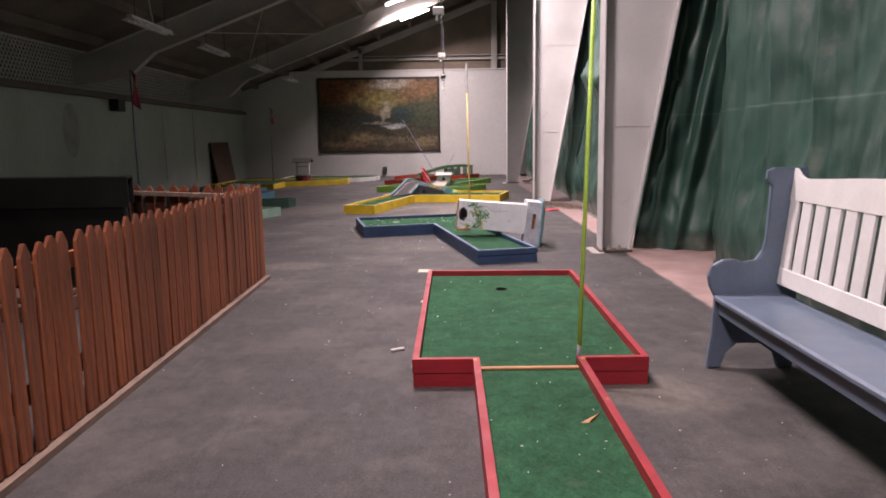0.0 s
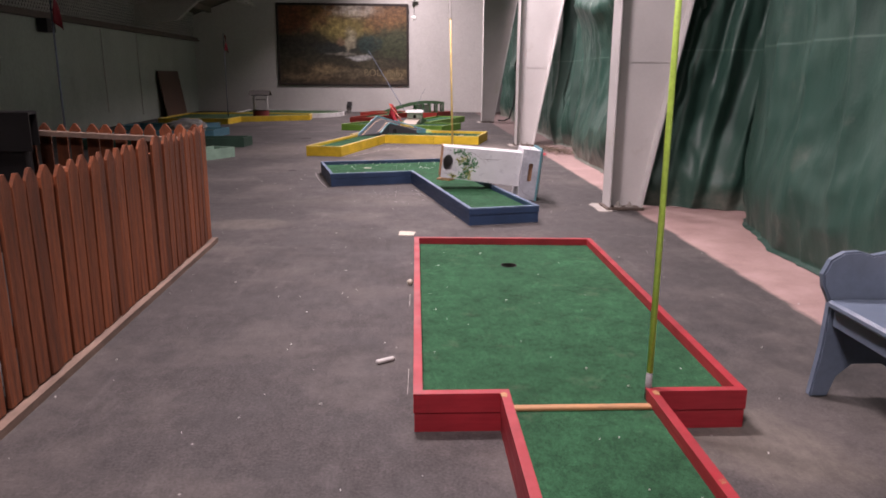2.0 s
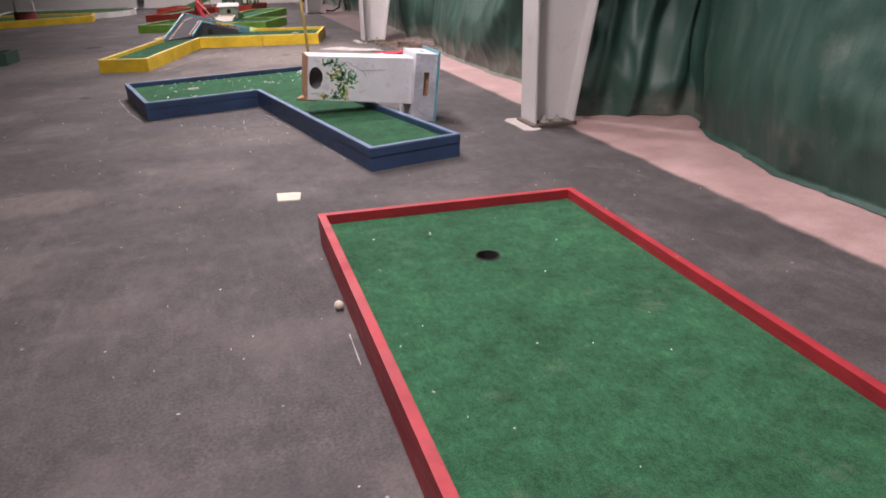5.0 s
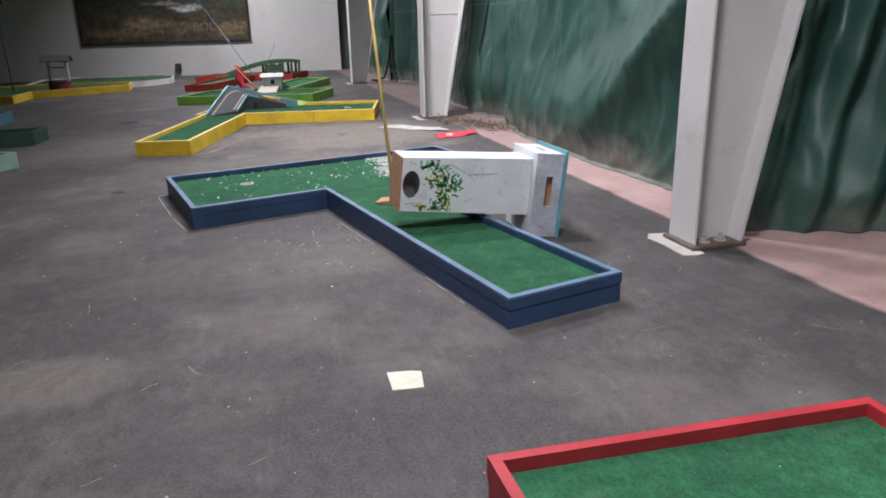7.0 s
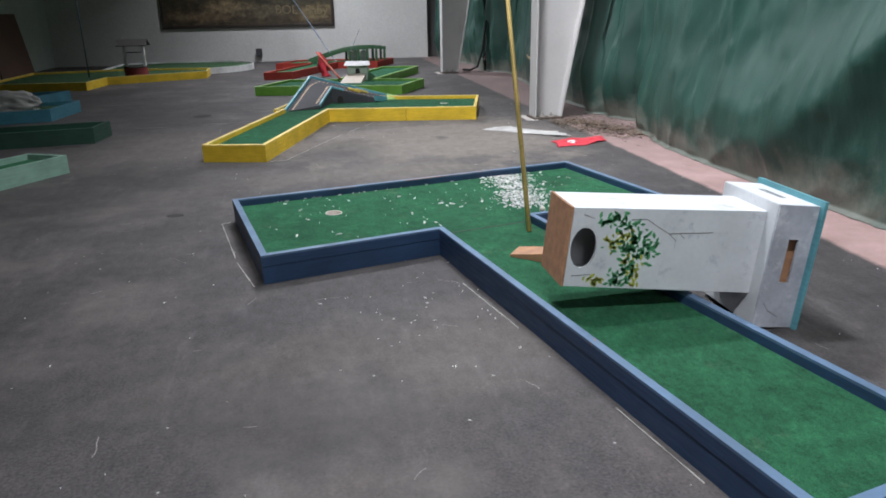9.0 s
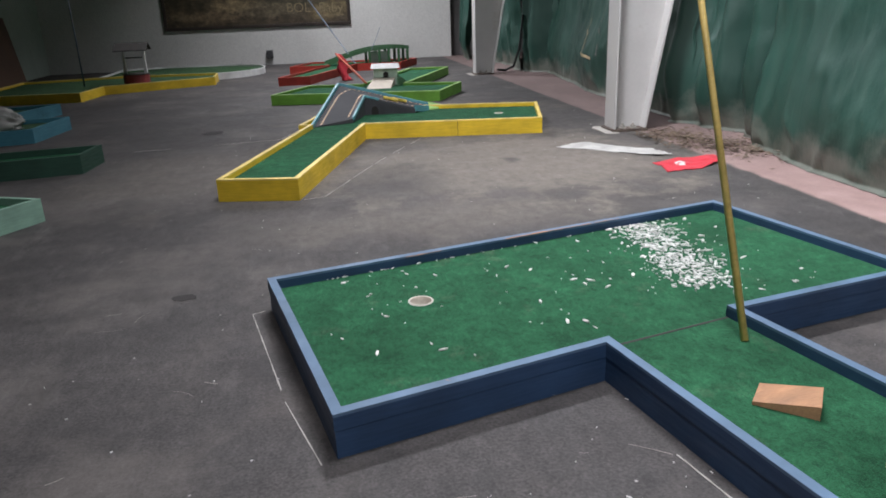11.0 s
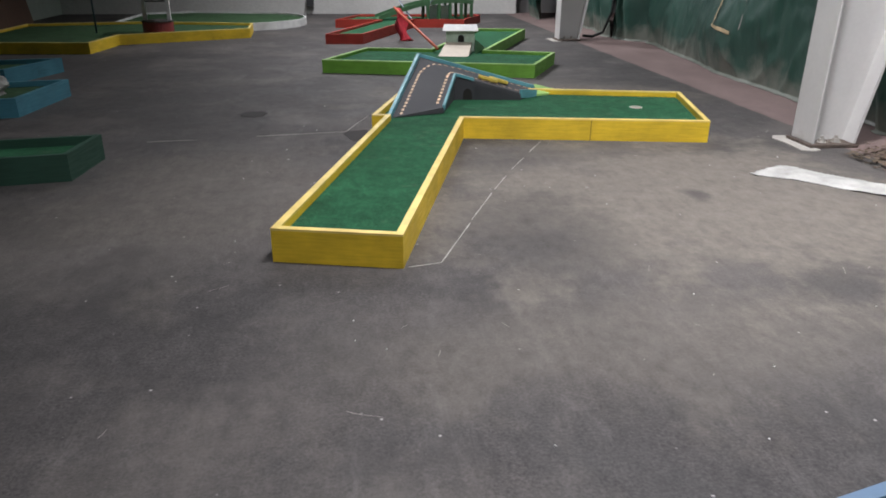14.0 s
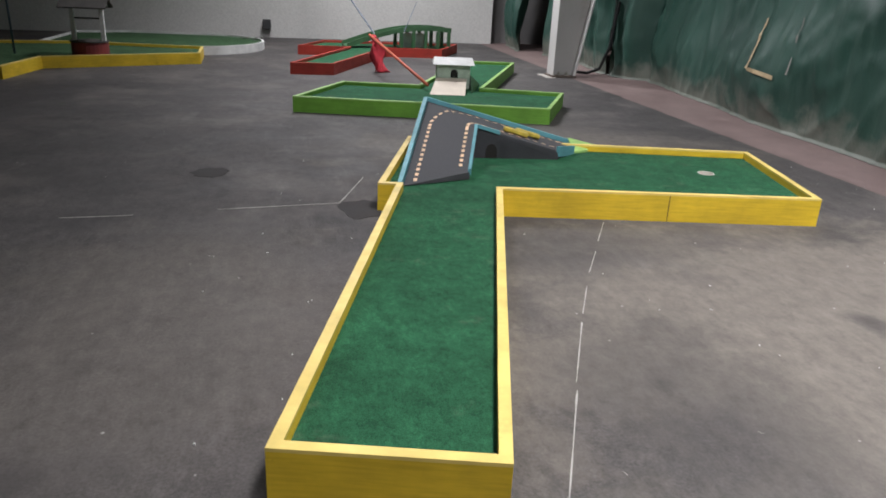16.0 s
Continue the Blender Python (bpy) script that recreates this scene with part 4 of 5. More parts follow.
for px, py in ((-1.955, 7.70), (-1.93, 5.3), (-1.90, 2.9), (-1.87, 0.5), (-4.4, 7.69), (-6.9, 7.69)):
    bm = bmesh.new()
    box(bm, (px - 0.045, py - 0.045, 0.0), (px + 0.02, py + 0.045, 1.0), bevel=0.006)
    part("post", bm, "picket", fence)
bm = bmesh.new()
hull(bm, [(-1.87 + o + (7.80 - yy) * 0.012, yy, dz) for o in (-0.035, 0.035) for yy in (7.80, -2.0) for dz in (0, 0.04)])
part("bottom_board", bm, "sill", fence, "greyish wooden board along the foot")

bm = bmesh.new()
box(bm, (-7.8, 7.40, 0.0), (-3.22, 7.50, 1.15), bevel=0.03)
counter = thing("covered_counter", -5.5, 7.45, 0, "long counter front under a black cover inside the fence", "counter")
part("front_panel", bm, "dark", counter)
bm = bmesh.new()
prism(bm, [(7.38, 0.86), (7.392, 0.86), (7.394, 1.158), (7.506, 1.158), (7.508, 0.9), (7.52, 0.9), (7.518, 1.175), (7.48, 1.186), (7.42, 1.186), (7.382, 1.175)], -7.85, -3.17, Matrix(((0, 0, 1, 0), (1, 0, 0, 0), (0, 1, 0, 0), (0, 0, 0, 1))))
bmesh.ops.recalc_face_normals(bm, faces=bm.faces)
part("cover", bm, "dark", counter, "black cover folded over the top")
bm = bmesh.new()
box(bm, (-7.6, 5.95, 0.0), (-3.3, 6.5, 0.14), bevel=0.01)
box(bm, (-7.6, 6.05, 0.142), (-3.3, 6.45, 0.20), bevel=0.01)
solo("wooden_step", bm, "cedar_board", "low dark wooden step before the black counter", "step")


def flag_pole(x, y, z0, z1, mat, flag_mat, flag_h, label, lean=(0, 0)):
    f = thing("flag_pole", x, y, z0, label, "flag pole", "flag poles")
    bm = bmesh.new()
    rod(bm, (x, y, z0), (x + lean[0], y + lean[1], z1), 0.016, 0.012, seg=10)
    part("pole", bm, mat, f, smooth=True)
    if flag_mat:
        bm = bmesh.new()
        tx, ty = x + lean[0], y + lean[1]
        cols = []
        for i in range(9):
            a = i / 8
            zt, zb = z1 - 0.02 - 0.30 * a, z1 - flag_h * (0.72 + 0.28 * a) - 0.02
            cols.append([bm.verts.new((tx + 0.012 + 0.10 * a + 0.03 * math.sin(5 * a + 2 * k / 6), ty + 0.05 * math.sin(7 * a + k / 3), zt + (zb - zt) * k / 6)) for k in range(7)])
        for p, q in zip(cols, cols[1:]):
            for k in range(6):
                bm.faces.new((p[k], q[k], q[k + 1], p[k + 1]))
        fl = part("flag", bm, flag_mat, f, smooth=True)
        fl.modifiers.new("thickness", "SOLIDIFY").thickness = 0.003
    return f


flag_pole(-5.05, 12.0, 0.0, 2.74, "pole_dark", "flag_red_shaded", 0.66, "thin dark blue flag pole with a drooping red flag coloured as in shade")
flag_pole(-5.95, 25.0, 0.12, 2.70, "pole_dark", "flag_red_shaded", 0.58, "thin dark flag pole with a drooping red flag coloured as in shade")
gp = thing("flag_pole", 0.965, 4.17, 0.125, "bright lime green pole standing in the red golf hole", "flag pole", "flag poles")
bm = bmesh.new()
rod(bm, (0.956, 4.204, 0.125), (1.144, 4.749, 3.1), 0.0135, seg=12)
part("pole", bm, "pole_green", gp, smooth=True)
bm = bmesh.new()
rod(bm, (0.956, 4.204, 0.126), (0.963, 4.225, 0.240), 0.0146, 0.0138, seg=12)
part("worn_foot", bm, "twig", gp, "grey foot with the paint worn off", smooth=True)
yp = thing("flag_pole", 0.509, 11.354, 0.125, "thin yellow pole with a furled white flag, leaning", "flag pole", "flag poles")
bm = bmesh.new()
rod(bm, (0.509, 11.354, 0.125), (0.50, 12.36, 2.50), 0.016, 0.013, seg=10)
part("pole", bm, "pole_yellow", yp, smooth=True)
bm = bmesh.new()
rod(bm, (0.501, 12.268, 2.28), (0.499, 12.482, 2.785), 0.030, 0.016, seg=9)
part("flag", bm, "cloth_white", yp)


# ---------------------------------------------------------------- golf holes
golf_hole([(0.305, 1.5), (0.985, 1.5), (0.985, 4.17), (1.38, 4.17), (1.42, 7.13), (-0.05, 7.20), (-0.068, 4.17), (0.305, 4.17)], "red", "red",
          "red painted board-framed golf hole with green turf and a narrow neck", (0.645, 6.46), "cup_dark", seam=0.09, height=0.178)
bm = bmesh.new()
box(bm, (0.348, 4.10, 0.125), (0.942, 4.135, 0.142), bevel=0.004)
solo("turf_strip", bm, "strip", "orange wooden strip laid across the turf", "wood strip")
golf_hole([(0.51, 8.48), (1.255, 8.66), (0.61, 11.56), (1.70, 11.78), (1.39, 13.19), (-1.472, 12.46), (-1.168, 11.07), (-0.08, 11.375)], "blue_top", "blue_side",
          "dark blue painted T-shaped golf hole with paler worn edges", (-0.730, 12.09), seam=0.11, height=0.178)
yellow = golf_hole([(-2.03, 14.865), (-1.37, 14.705), (-0.655, 17.385), (1.39, 17.05), (1.725, 18.40), (-1.02, 18.985), (-1.43, 17.545), (-1.315, 17.52)], "yellow_top", "yellow",
                   "bright yellow painted angled golf hole with green turf", (1.075, 17.91), height=0.185, turf_z=0.132)
golf_hole([(-1.96, 21.09), (0.73, 20.46), (1.31, 21.64), (0.36, 21.95), (1.66, 24.98), (0.80, 25.1), (-0.42, 22.15), (-1.35, 22.35)], "lime_top", "lime",
          "lime green painted T-shaped golf hole with green turf", height=0.17)
golf_hole([(-2.0, 24.25), (-1.36, 24.22), (-0.24, 27.05), (0.82, 26.99), (1.385, 28.25), (-1.35, 28.35), (-1.87, 27.1), (-0.95, 27.02)], "red_far", "red_far",
          "bright red painted golf hole with green turf", height=0.17)
golf_hole([(-7.6, 23.3), (-5.5, 23.15), (-5.38, 24.3), (-3.38, 25.28), (-3.45, 26.35), (-5.6, 26.75), (-7.6, 26.3)], "yellow_top", "yellow",
          "yellow painted golf hole at the end wall, with dark turf", turf="turf_old", height=0.17)
arc = [(-4.0 + 1.5 * math.cos(a), 27.95 + 1.5 * math.sin(a)) for a in [math.radians(-72 + 12 * k) for k in range(13)]]
golf_hole([(-6.2, 26.95), (-4.2, 26.52)] + arc + [(-5.2, 29.6), (-6.2, 29.2)], "white_wood", "white_wood", "white-edged kidney-shaped golf green at the end wall", turf="turf_old", height=0.15, turf_z=0.11)
golf_hole([(-7.5, 17.9), (-4.72, 18.58), (-4.62, 19.68), (-7.4, 19.05)], "cyan", "cyan", "cyan painted golf hole with dark turf", turf="turf_old", height=0.18)
golf_hole([(-7.5, 19.95), (-5.58, 20.42), (-5.28, 21.4), (-7.3, 20.95)], "cyan", "cyan", "cyan painted golf hole in the dark by the wall", turf="turf_old", height=0.18)
golf_hole([(-6.6, 15.85), (-3.53, 16.42), (-3.48, 17.0), (-6.6, 16.5)], "dgreen", "dgreen", "dark green painted golf hole with green turf", height=0.19)
golf_hole([(-4.50, 12.58), (-3.30, 14.66), (-3.73, 14.86), (-4.95, 12.82)], "mint", "mint", "pale mint painted golf hole with green turf", height=0.18)

# butt joint in the long yellow board
for jx, jy, along in ((0.41, 17.2105, (0.9868, -0.1616)),):
    bm = bmesh.new()
    e, o = Vector(along) * 0.0022, Vector((along[1], -along[0])) * 0.0012
    c = Vector((jx, jy))
    prism(bm, [c - e + o, c + e + o, c + e - o, c - e - o], 0.001, 0.172)
    part("board_joint", bm, "stain", yellow, "dark open joint between two boards")

# the yellow hole's bent toy road: up from the front, over the corner, down to the side
E1, E2, O = Vector((0.975, -0.100)), Vector((0.285, 0.958)), Vector((-0.885, 18.88))


def on_ramp(u, v, z):
    p = O + E1 * u - E2 * v
    return (p.x, p.y, z)


def road_h(u, v):
    return 0.485 - (0.345 * v / 1.28 if v / 1.28 > u / 1.28 else 0.335 * u / 1.28)


road = thing("toy_road_ramp", -0.6, 18.5, 0.125, "grey toy road ramp bent round a corner, edged in turquoise", "golf obstacle")
bm = bmesh.new()
W = 0.43
tops = {k: on_ramp(*k, road_h(*k)) for k in ((0, 0), (W, 0.42), (0, 1.30), (W, 1.10), (1.30, 0), (1.10, 0.42))}
vt = {k: bm.verts.new(p) for k, p in tops.items()}
vb = {k: bm.verts.new((p[0], p[1], 0.137)) for k, p in tops.items()}
for q in (((0, 0), (0, 1.30), (W, 1.10), (W, 0.42)), ((0, 0), (W, 0.42), (1.10, 0.42), (1.30, 0))):
    bm.faces.new([vt[k] for k in q])
    bm.faces.new([vb[k] for k in reversed(q)])
loop = [(0, 0), (0, 1.30), (W, 1.10), (W, 0.42), (1.10, 0.42), (1.30, 0)]
for a, b in zip(loop, loop[1:] + loop[:1]):
    bm.faces.new((vt[a], vb[a], vb[b], vt[b]))
bmesh.ops.recalc_face_normals(bm, faces=bm.faces)
part("deck", bm, "asphalt", road)
bm = bmesh.new()
hull(bm, [on_ramp(u, v, z) for u, v in ((W - 0.004, 0.424), (1.10, 0.424), (W - 0.004, 0.432), (1.10, 0.432)) for z in (0.128, 0.15)] + [on_ramp(W, 0.428, 0.36), on_ramp(1.1, 0.428, 0.185)])
wall = part("inner_wall", bm, "road_side", road, "dark painted inner wall")
# a thin dark plate draws the shade inside the arched opening
bm = bmesh.new()
ring = [(0.045 * math.cos(a), 0.03 + 0.06 * math.sin(a)) for a in [k * math.pi / 8 for k in range(9)]] + [(-0.045, -0.02), (0.045, -0.02)]
prism(bm, ring, 0.0, 0.006, Matrix.Translation(on_ramp(0.56, 0.434, 0.155)) @ pose(0, 0, 0, 90, 0, -5.8) )
part("arch_hole_plate", bm, "cup_dark", wall, "dark arched plate for the shade inside the ball hole")
for a, b, w, dn in (((-0.02, 0), (-0.02, 1.31), 0.03, 0.05), ((-0.02, -0.02), (1.34, -0.02), 0.03, 0.05), ((W, 0.43), (W, 1.10), 0.022, 0.02), ((W, 0.425), (0.62, 0.425), 0.022, 0.006), ((1.09, 0.425), (1.24, 0.20), 0.022, 0.045)):
    bm = bmesh.new()
    n = Vector((b[1] - a[1], a[0] - b[0])).normalized() * w / 2
    pts = []
    for (u, v), lift in ((a, 0.035), (b, 0.035)):
        h = road_h(max(0, u), max(0, v))
        for s in (1, -1):
            for z in (h - dn, h + lift * (1 if dn > 0.03 else 0.6)):
                pts.append(on_ramp(u + n.x * s, v + n.y * s, z))
    hull(bm, pts)
    part("edge_board", bm, "roof_blue", road, "turquoise edge board")
bm = bmesh.new()
rnd = random.Random(9)


def dash(bm, u, v, du, dv):
    z = road_h(u, v) + 0.004
    d = Vector((du, dv)).normalized() * 0.019
    n = Vector((-d.y, d.x)) * 0.62
    bm.faces.new([bm.verts.new(on_ramp(u + s * d.x + t * n.x, v + s * d.y + t * n.y, road_h(u + s * d.x + t * n.x, v + s * d.y + t * n.y) + 0.004)) for s, t in ((-1, -1), (1, -1), (1, 1), (-1, 1))])


for k in range(15):
    v = 1.22 - 0.068 * k
    if v > 0.42:
        dash(bm, 0.07, v, 0, 1)
    if v > 0.46 and v < 1.08:
        dash(bm, 0.36, v, 0, 1)
for k in range(9):
    a = math.pi + math.pi / 2 * (k / 8)
    dash(bm, 0.42 + 0.35 * math.cos(a), 0.42 + 0.35 * math.sin(a), -math.sin(a), math.cos(a))
for k in range(5):
    a = math.pi + math.pi / 2 * (k / 4)
    dash(bm, 0.48 + 0.12 * math.cos(a), 0.44 + 0.12 * math.sin(a), -math.sin(a), math.cos(a))
for k in range(11):
    u = 0.50 + 0.068 * k
    dash(bm, u, 0.07, 1, 0)
    if u < 1.05:
        dash(bm, u, 0.33, 1, 0)
tagged(part("road_dashes", bm, "dash", road, "rows of faded orange dashes"), kind="stuff")
for u, v in ((0.74, 0.28), (0.84, 0.20)):
    bm = bmesh.new()
    m = Matrix.Translation(on_ramp(u, v, road_h(u, v) + 0.005)) @ pose(0, 0, 0, 0, 15, -7)
    box(bm, (-0.10, -0.028, 0.0), (0.10, 0.028, 0.035), m, bevel=0.008)
    part("toy_car", bm, "toy_yellow", road, "small yellow toy car block")
bm = bmesh.new()
hull(bm, [on_ramp(u, v, z) for u, v in ((1.25, 0.20), (1.36, 0.15), (1.40, 0.0), (1.30, 0.0)) for z in (0.133, 0.150)] + [on_ramp(1.20, -0.04, 0.215), on_ramp(1.44, -0.02, 0.165)])
part("end_ramp", bm, "lime_top", road, "pale green end piece")

# little house and ramp on the lime hole
hs = thing("toy_house_ramp", 0.0, 22.0, 0.125, "small pale mint house with a cream ramp before its door", "golf obstacle")
HM = pose(-0.02, 22.1, 0.0, 0, 0, -8)
bm = bmesh.new()
hull(bm, [HM @ Vector(p) for p in ((-0.28, -0.52, 0.128), (0.14, -0.52, 0.128), (-0.18, 0.02, 0.26), (0.20, 0.02, 0.26), (-0.18, 0.02, 0.128), (0.20, 0.02, 0.128))])
part("ramp", bm, "cream", hs, "cream ramp board")
bm = bmesh.new()
box(bm, (-0.18, 0.025, 0.128), (0.24, 0.32, 0.42), HM, bevel=0.006)
part("house_body", bm, "house_mint", hs)
bm = bmesh.new()
hull(bm, [HM @ Vector(p) for p in ((-0.23, -0.04, 0.425), (0.29, -0.04, 0.425), (-0.23, 0.38, 0.425), (0.29, 0.38, 0.425), (-0.21, 0.17, 0.50), (0.27, 0.17, 0.50))])
part("roof", bm, "roof_pale", hs, "pale board roof")
bm = bmesh.new()
ring = [(0.045 * math.cos(a), 0.06 + 0.04 * math.sin(a)) for a in [k * math.pi / 8 for k in range(9)]] + [(-0.045, 0), (0.045, 0)]
prism(bm, ring, 0.0, 0.004, HM @ pose(0.04, 0.022, 0.265, 90, 0, 0))
part("door", bm, "cup_dark", hs, "dark arched door")
bm = bmesh.new()
hull(bm, [HM @ Vector(p) for p in ((0.245, -0.3, 0.128), (0.245, 0.5, 0.128), (0.245, 0.1, 0.30), (0.42, 0.5, 0.128), (0.30, 0.15, 0.25))])
part("side_bank", bm, "bridge", hs, "dark green bank")

# green arched bridge on the bright red hole
br = thing("toy_bridge", 0.2, 27.7, 0.125, "dark green painted arched toy bridge with posts and rails", "golf obstacle")
BM = pose(-0.95, 27.25, 0.0, 0, 0, 10)
N = 14


def bridge_z(s):
    return 0.13 + 0.33 * min(1.0, math.sin(min(1.0, s * 1.35) * math.pi / 2)) * (1 if s < 0.85 else 1 - (s - 0.85) * 0.6)




def arched(bm, y0, y1, dz0, dz1):
    """A strip of the bridge, bent along its arch."""
    rows = [[bm.verts.new(BM @ Vector((k / N * 2.1, y, bridge_z(k / N) + dz))) for y, dz in ((y0, dz0), (y1, dz0), (y1, dz1), (y0, dz1))] for k in range(N + 1)]
    for p, q in zip(rows, rows[1:]):
        for i in range(4):
            bm.faces.new((p[i], q[i], q[(i + 1) % 4], p[(i + 1) % 4]))
    bm.faces.new(rows[0])
    bm.faces.new(rows[-1][::-1])
    bmesh.ops.recalc_face_normals(bm, faces=bm.faces)
    return bm


for y in (0.0, 0.42):
    part("side_arch", arched(bmesh.new(), y, y + 0.03, 0.0, 0.09), "bridge", br)
part("deck", arched(bmesh.new(), 0.032, 0.418, 0.0, 0.02), "bridge", br)
for s in (0.52, 0.64, 0.76, 0.88, 0.99):
    for y in (0.0, 0.39):
        bm = bmesh.new()
        box(bm, (s * 2.1 - 0.05, y, 0.127), (s * 2.1 + 0.01, y + 0.05, bridge_z(s) - 0.003), BM)
        part("post", bm, "bridge", br)
bm = bmesh.new()
box(bm, (1.12, 0.2, 0.127), (1.62, 0.24, 0.40), BM, bevel=0.004)
part("panel", bm, "white_wood", br, "white panel behind the posts")

# fallen red flag by the lime hole
fl = thing("fallen_flag", -0.6, 24.5, 0, "fallen red flag on an orange-red pole propped on the lime hole", "flag")
bm = bmesh.new()
rod(bm, (-0.35, 21.9, 0.20), (-0.78, 24.75, 0.56), 0.020, seg=8)
part("pole", bm, "pole_red", fl, smooth=True)
bm = bmesh.new()
rnd = random.Random(6)
cols = []
for i in range(10):
    a = i / 9
    cols.append([bm.verts.new((-0.78 + 0.03 * k + 0.16 * a * (0.4 + 0.1 * k) + 0.04 * math.sin(9 * a + k), 24.75 - 0.12 * a + 0.05 * math.sin(6 * a + k * 1.7), max(0.012, 0.54 - 0.56 * a + 0.02 * math.sin(k * 2)))) for k in range(6)])
for p, q in zip(cols, cols[1:]):
    for k in range(5):
        bm.faces.new((p[k], q[k], q[k + 1], p[k + 1]))
f = part("cloth", bm, "cloth_red", fl, "crumpled red cloth", smooth=True)
f.modifiers.new("thickness", "SOLIDIFY").thickness = 0.012
lp = thing("leaning_pole", -0.3, 27.2, 0.125, "thin dark pole leaning from the bright red hole against the picture", "pole")
bm = bmesh.new()
rod(bm, (-0.25, 27.15, 0.13), (-1.72, 30.55, 2.35), 0.016, seg=8)
part("pole", bm, "pole_dark", lp)
for (a, b) in (((0.15, 27.4, 0.45), (0.42, 27.7, 0.98)),):
    bm = bmesh.new()
    rod(bm, a, b, 0.008, seg=6)
    part("wire", bm, "pole_dark", br, "thin wire")

# wishing well
ww = thing("wishing_well", -4.87, 24.86, 0.125, "small toy wishing well, dull red drum under a shingled white-posted roof", "golf obstacle")
WX, WY = -4.87, 24.86
bm = bmesh.new()
rod(bm, (WX, WY, 0.127), (WX, WY, 0.33), 0.255, seg=28)
part("drum", bm, "brick_red", ww)
bm = bmesh.new()
rod(bm, (WX, WY, 0.33), (WX, WY, 0.35), 0.265, seg=28)
part("rim", bm, "shingle", ww)
for s in (-1, 1):
    bm = bmesh.new()
    box(bm, (WX + s * 0.20 - 0.03, WY - 0.03, 0.35), (WX + s * 0.20 + 0.03, WY + 0.03, 0.84), bevel=0.004)
    part("post", bm, "white_wood", ww)
bm = bmesh.new()
rod(bm, (WX - 0.20, WY, 0.66), (WX + 0.20, WY, 0.66), 0.012, seg=8)
part("crank_bar", bm, "shingle", ww)
for s in (-1, 1):
    bm = bmesh.new()
    hull(bm, [(WX + dx, WY + s * o, z + dz) for dx in (-0.32, 0.32) for o, z in ((0.0, 0.94), (0.25, 0.80)) for dz in (0, 0.018)])
    part("roof_board", bm, "shingle", ww, "dark shingled roof board")
for s in (-1, 1):
    bm = bmesh.new()
    prism(bm, [(WY - 0.2, 0.82), (WY + 0.2, 0.82), (WY, 0.93)], 0, 0.012, Matrix(((0, 0, 1, WX + s * 0.25), (1, 0, 0, 0), (0, 1, 0, 0), (0, 0, 0, 1))))
    part("gable_board", bm, "white_wood", ww, "white gable board")


# ---------------------------------------------------------------- fallen birdhouse-like tower on the blue hole
TM = pose(0.280, 10.02, 0.282, 0, 6.2, 0)
tw = thing("fallen_toy_tower", 0.9, 10.2, 0.18, "fallen white wooden toy tower with turquoise roof and painted leaves", "golf obstacle")
L, D, H = 0.955, 0.30, 0.375
# shell of boards round an open inside, so that the ball hole looks in
bm = bmesh.new()
cx, cz, rx, rz = 0.070, 0.188, 0.062, 0.097
outer = [(0, 0), (L, -0.012), (L, H + 0.025), (0, H)]
for y in (0.0, 0.012):
    vo = [bm.verts.new((x, y, z)) for x, z in outer]
    vi = [bm.verts.new((cx + rx * math.cos(a), y, cz + rz * math.sin(a))) for a in [k * math.tau / 20 for k in range(20)]]
    es = [bm.edges.new((vo[i], vo[(i + 1) % 4])) for i in range(4)] + [bm.edges.new((vi[i], vi[(i + 1) % 20])) for i in range(20)]
    bmesh.ops.triangle_fill(bm, use_beauty=True, edges=es)
bm.verts.ensure_lookup_table()
for base, n in ((0, 4), (4, 20)):
    for i in range(n):
        a, b = base + i, base + (i + 1) % n
        bm.faces.new((bm.verts[a], bm.verts[b], bm.verts[b + 24], bm.verts[a + 24]))
bmesh.ops.recalc_face_normals(bm, faces=bm.faces)
bmesh.ops.transform(bm, matrix=TM, verts=bm.verts)
front = part("front_board", bm, "house_white", tw, "white board with a round ball hole, painted with leaves")
for name, pts in (("top_board", [(0.0, 0.0125, H - 0.012), (L, 0.0125, H + 0.013), (0.0, D, H - 0.012), (L, D, H + 0.013), (0.0, 0.0125, H), (L, 0.0125, H + 0.025), (0.0, D, H), (L, D, H + 0.025)]),
                  ("bottom_board", [(0.0, 0.0125, 0.0), (L, 0.0125, -0.012), (0.0, D, 0.0), (L, D, -0.012), (0.0, 0.0125, 0.012), (L, 0.0125, 0.0), (0.0, D, 0.012), (L, D, 0.0)]),
                  ("back_board", [(0.0, D - 0.012, 0.0125), (L, D - 0.012, 0.0015), (0.0, D - 0.001, 0.0125), (L, D - 0.001, 0.0015), (0.0, D - 0.012, H - 0.0125), (L, D - 0.012, H + 0.01), (0.0, D - 0.001, H - 0.0125), (L, D - 0.001, H + 0.01)])):
    bm = bmesh.new()
    hull(bm, [TM @ Vector(p) for p in pts])
    part(name, bm, "house_white", tw)
bm = bmesh.new()
box(bm, (-0.014, -0.002, -0.004), (-0.001, D + 0.002, H + 0.004), TM, bevel=0.003)
part("base_board", bm, "wood", tw, "bare reddish wood base")
hx0, hx1, hy0, hy1, hz0, hz1 = L + 0.001, L + 0.205, -0.085, 0.395, -0.155, 0.455
bm = bmesh.new()
box(bm, (hx0, hy0 + 0.013, hz0), (hx0 + 0.012, hy1, hz1), TM, bevel=0.002)
part("head_board", bm, "house_white", tw)
bm = bmesh.new()
sx0, sx1, sz0, sz1 = hx0 + 0.085, hx0 + 0.135, 0.075, 0.29
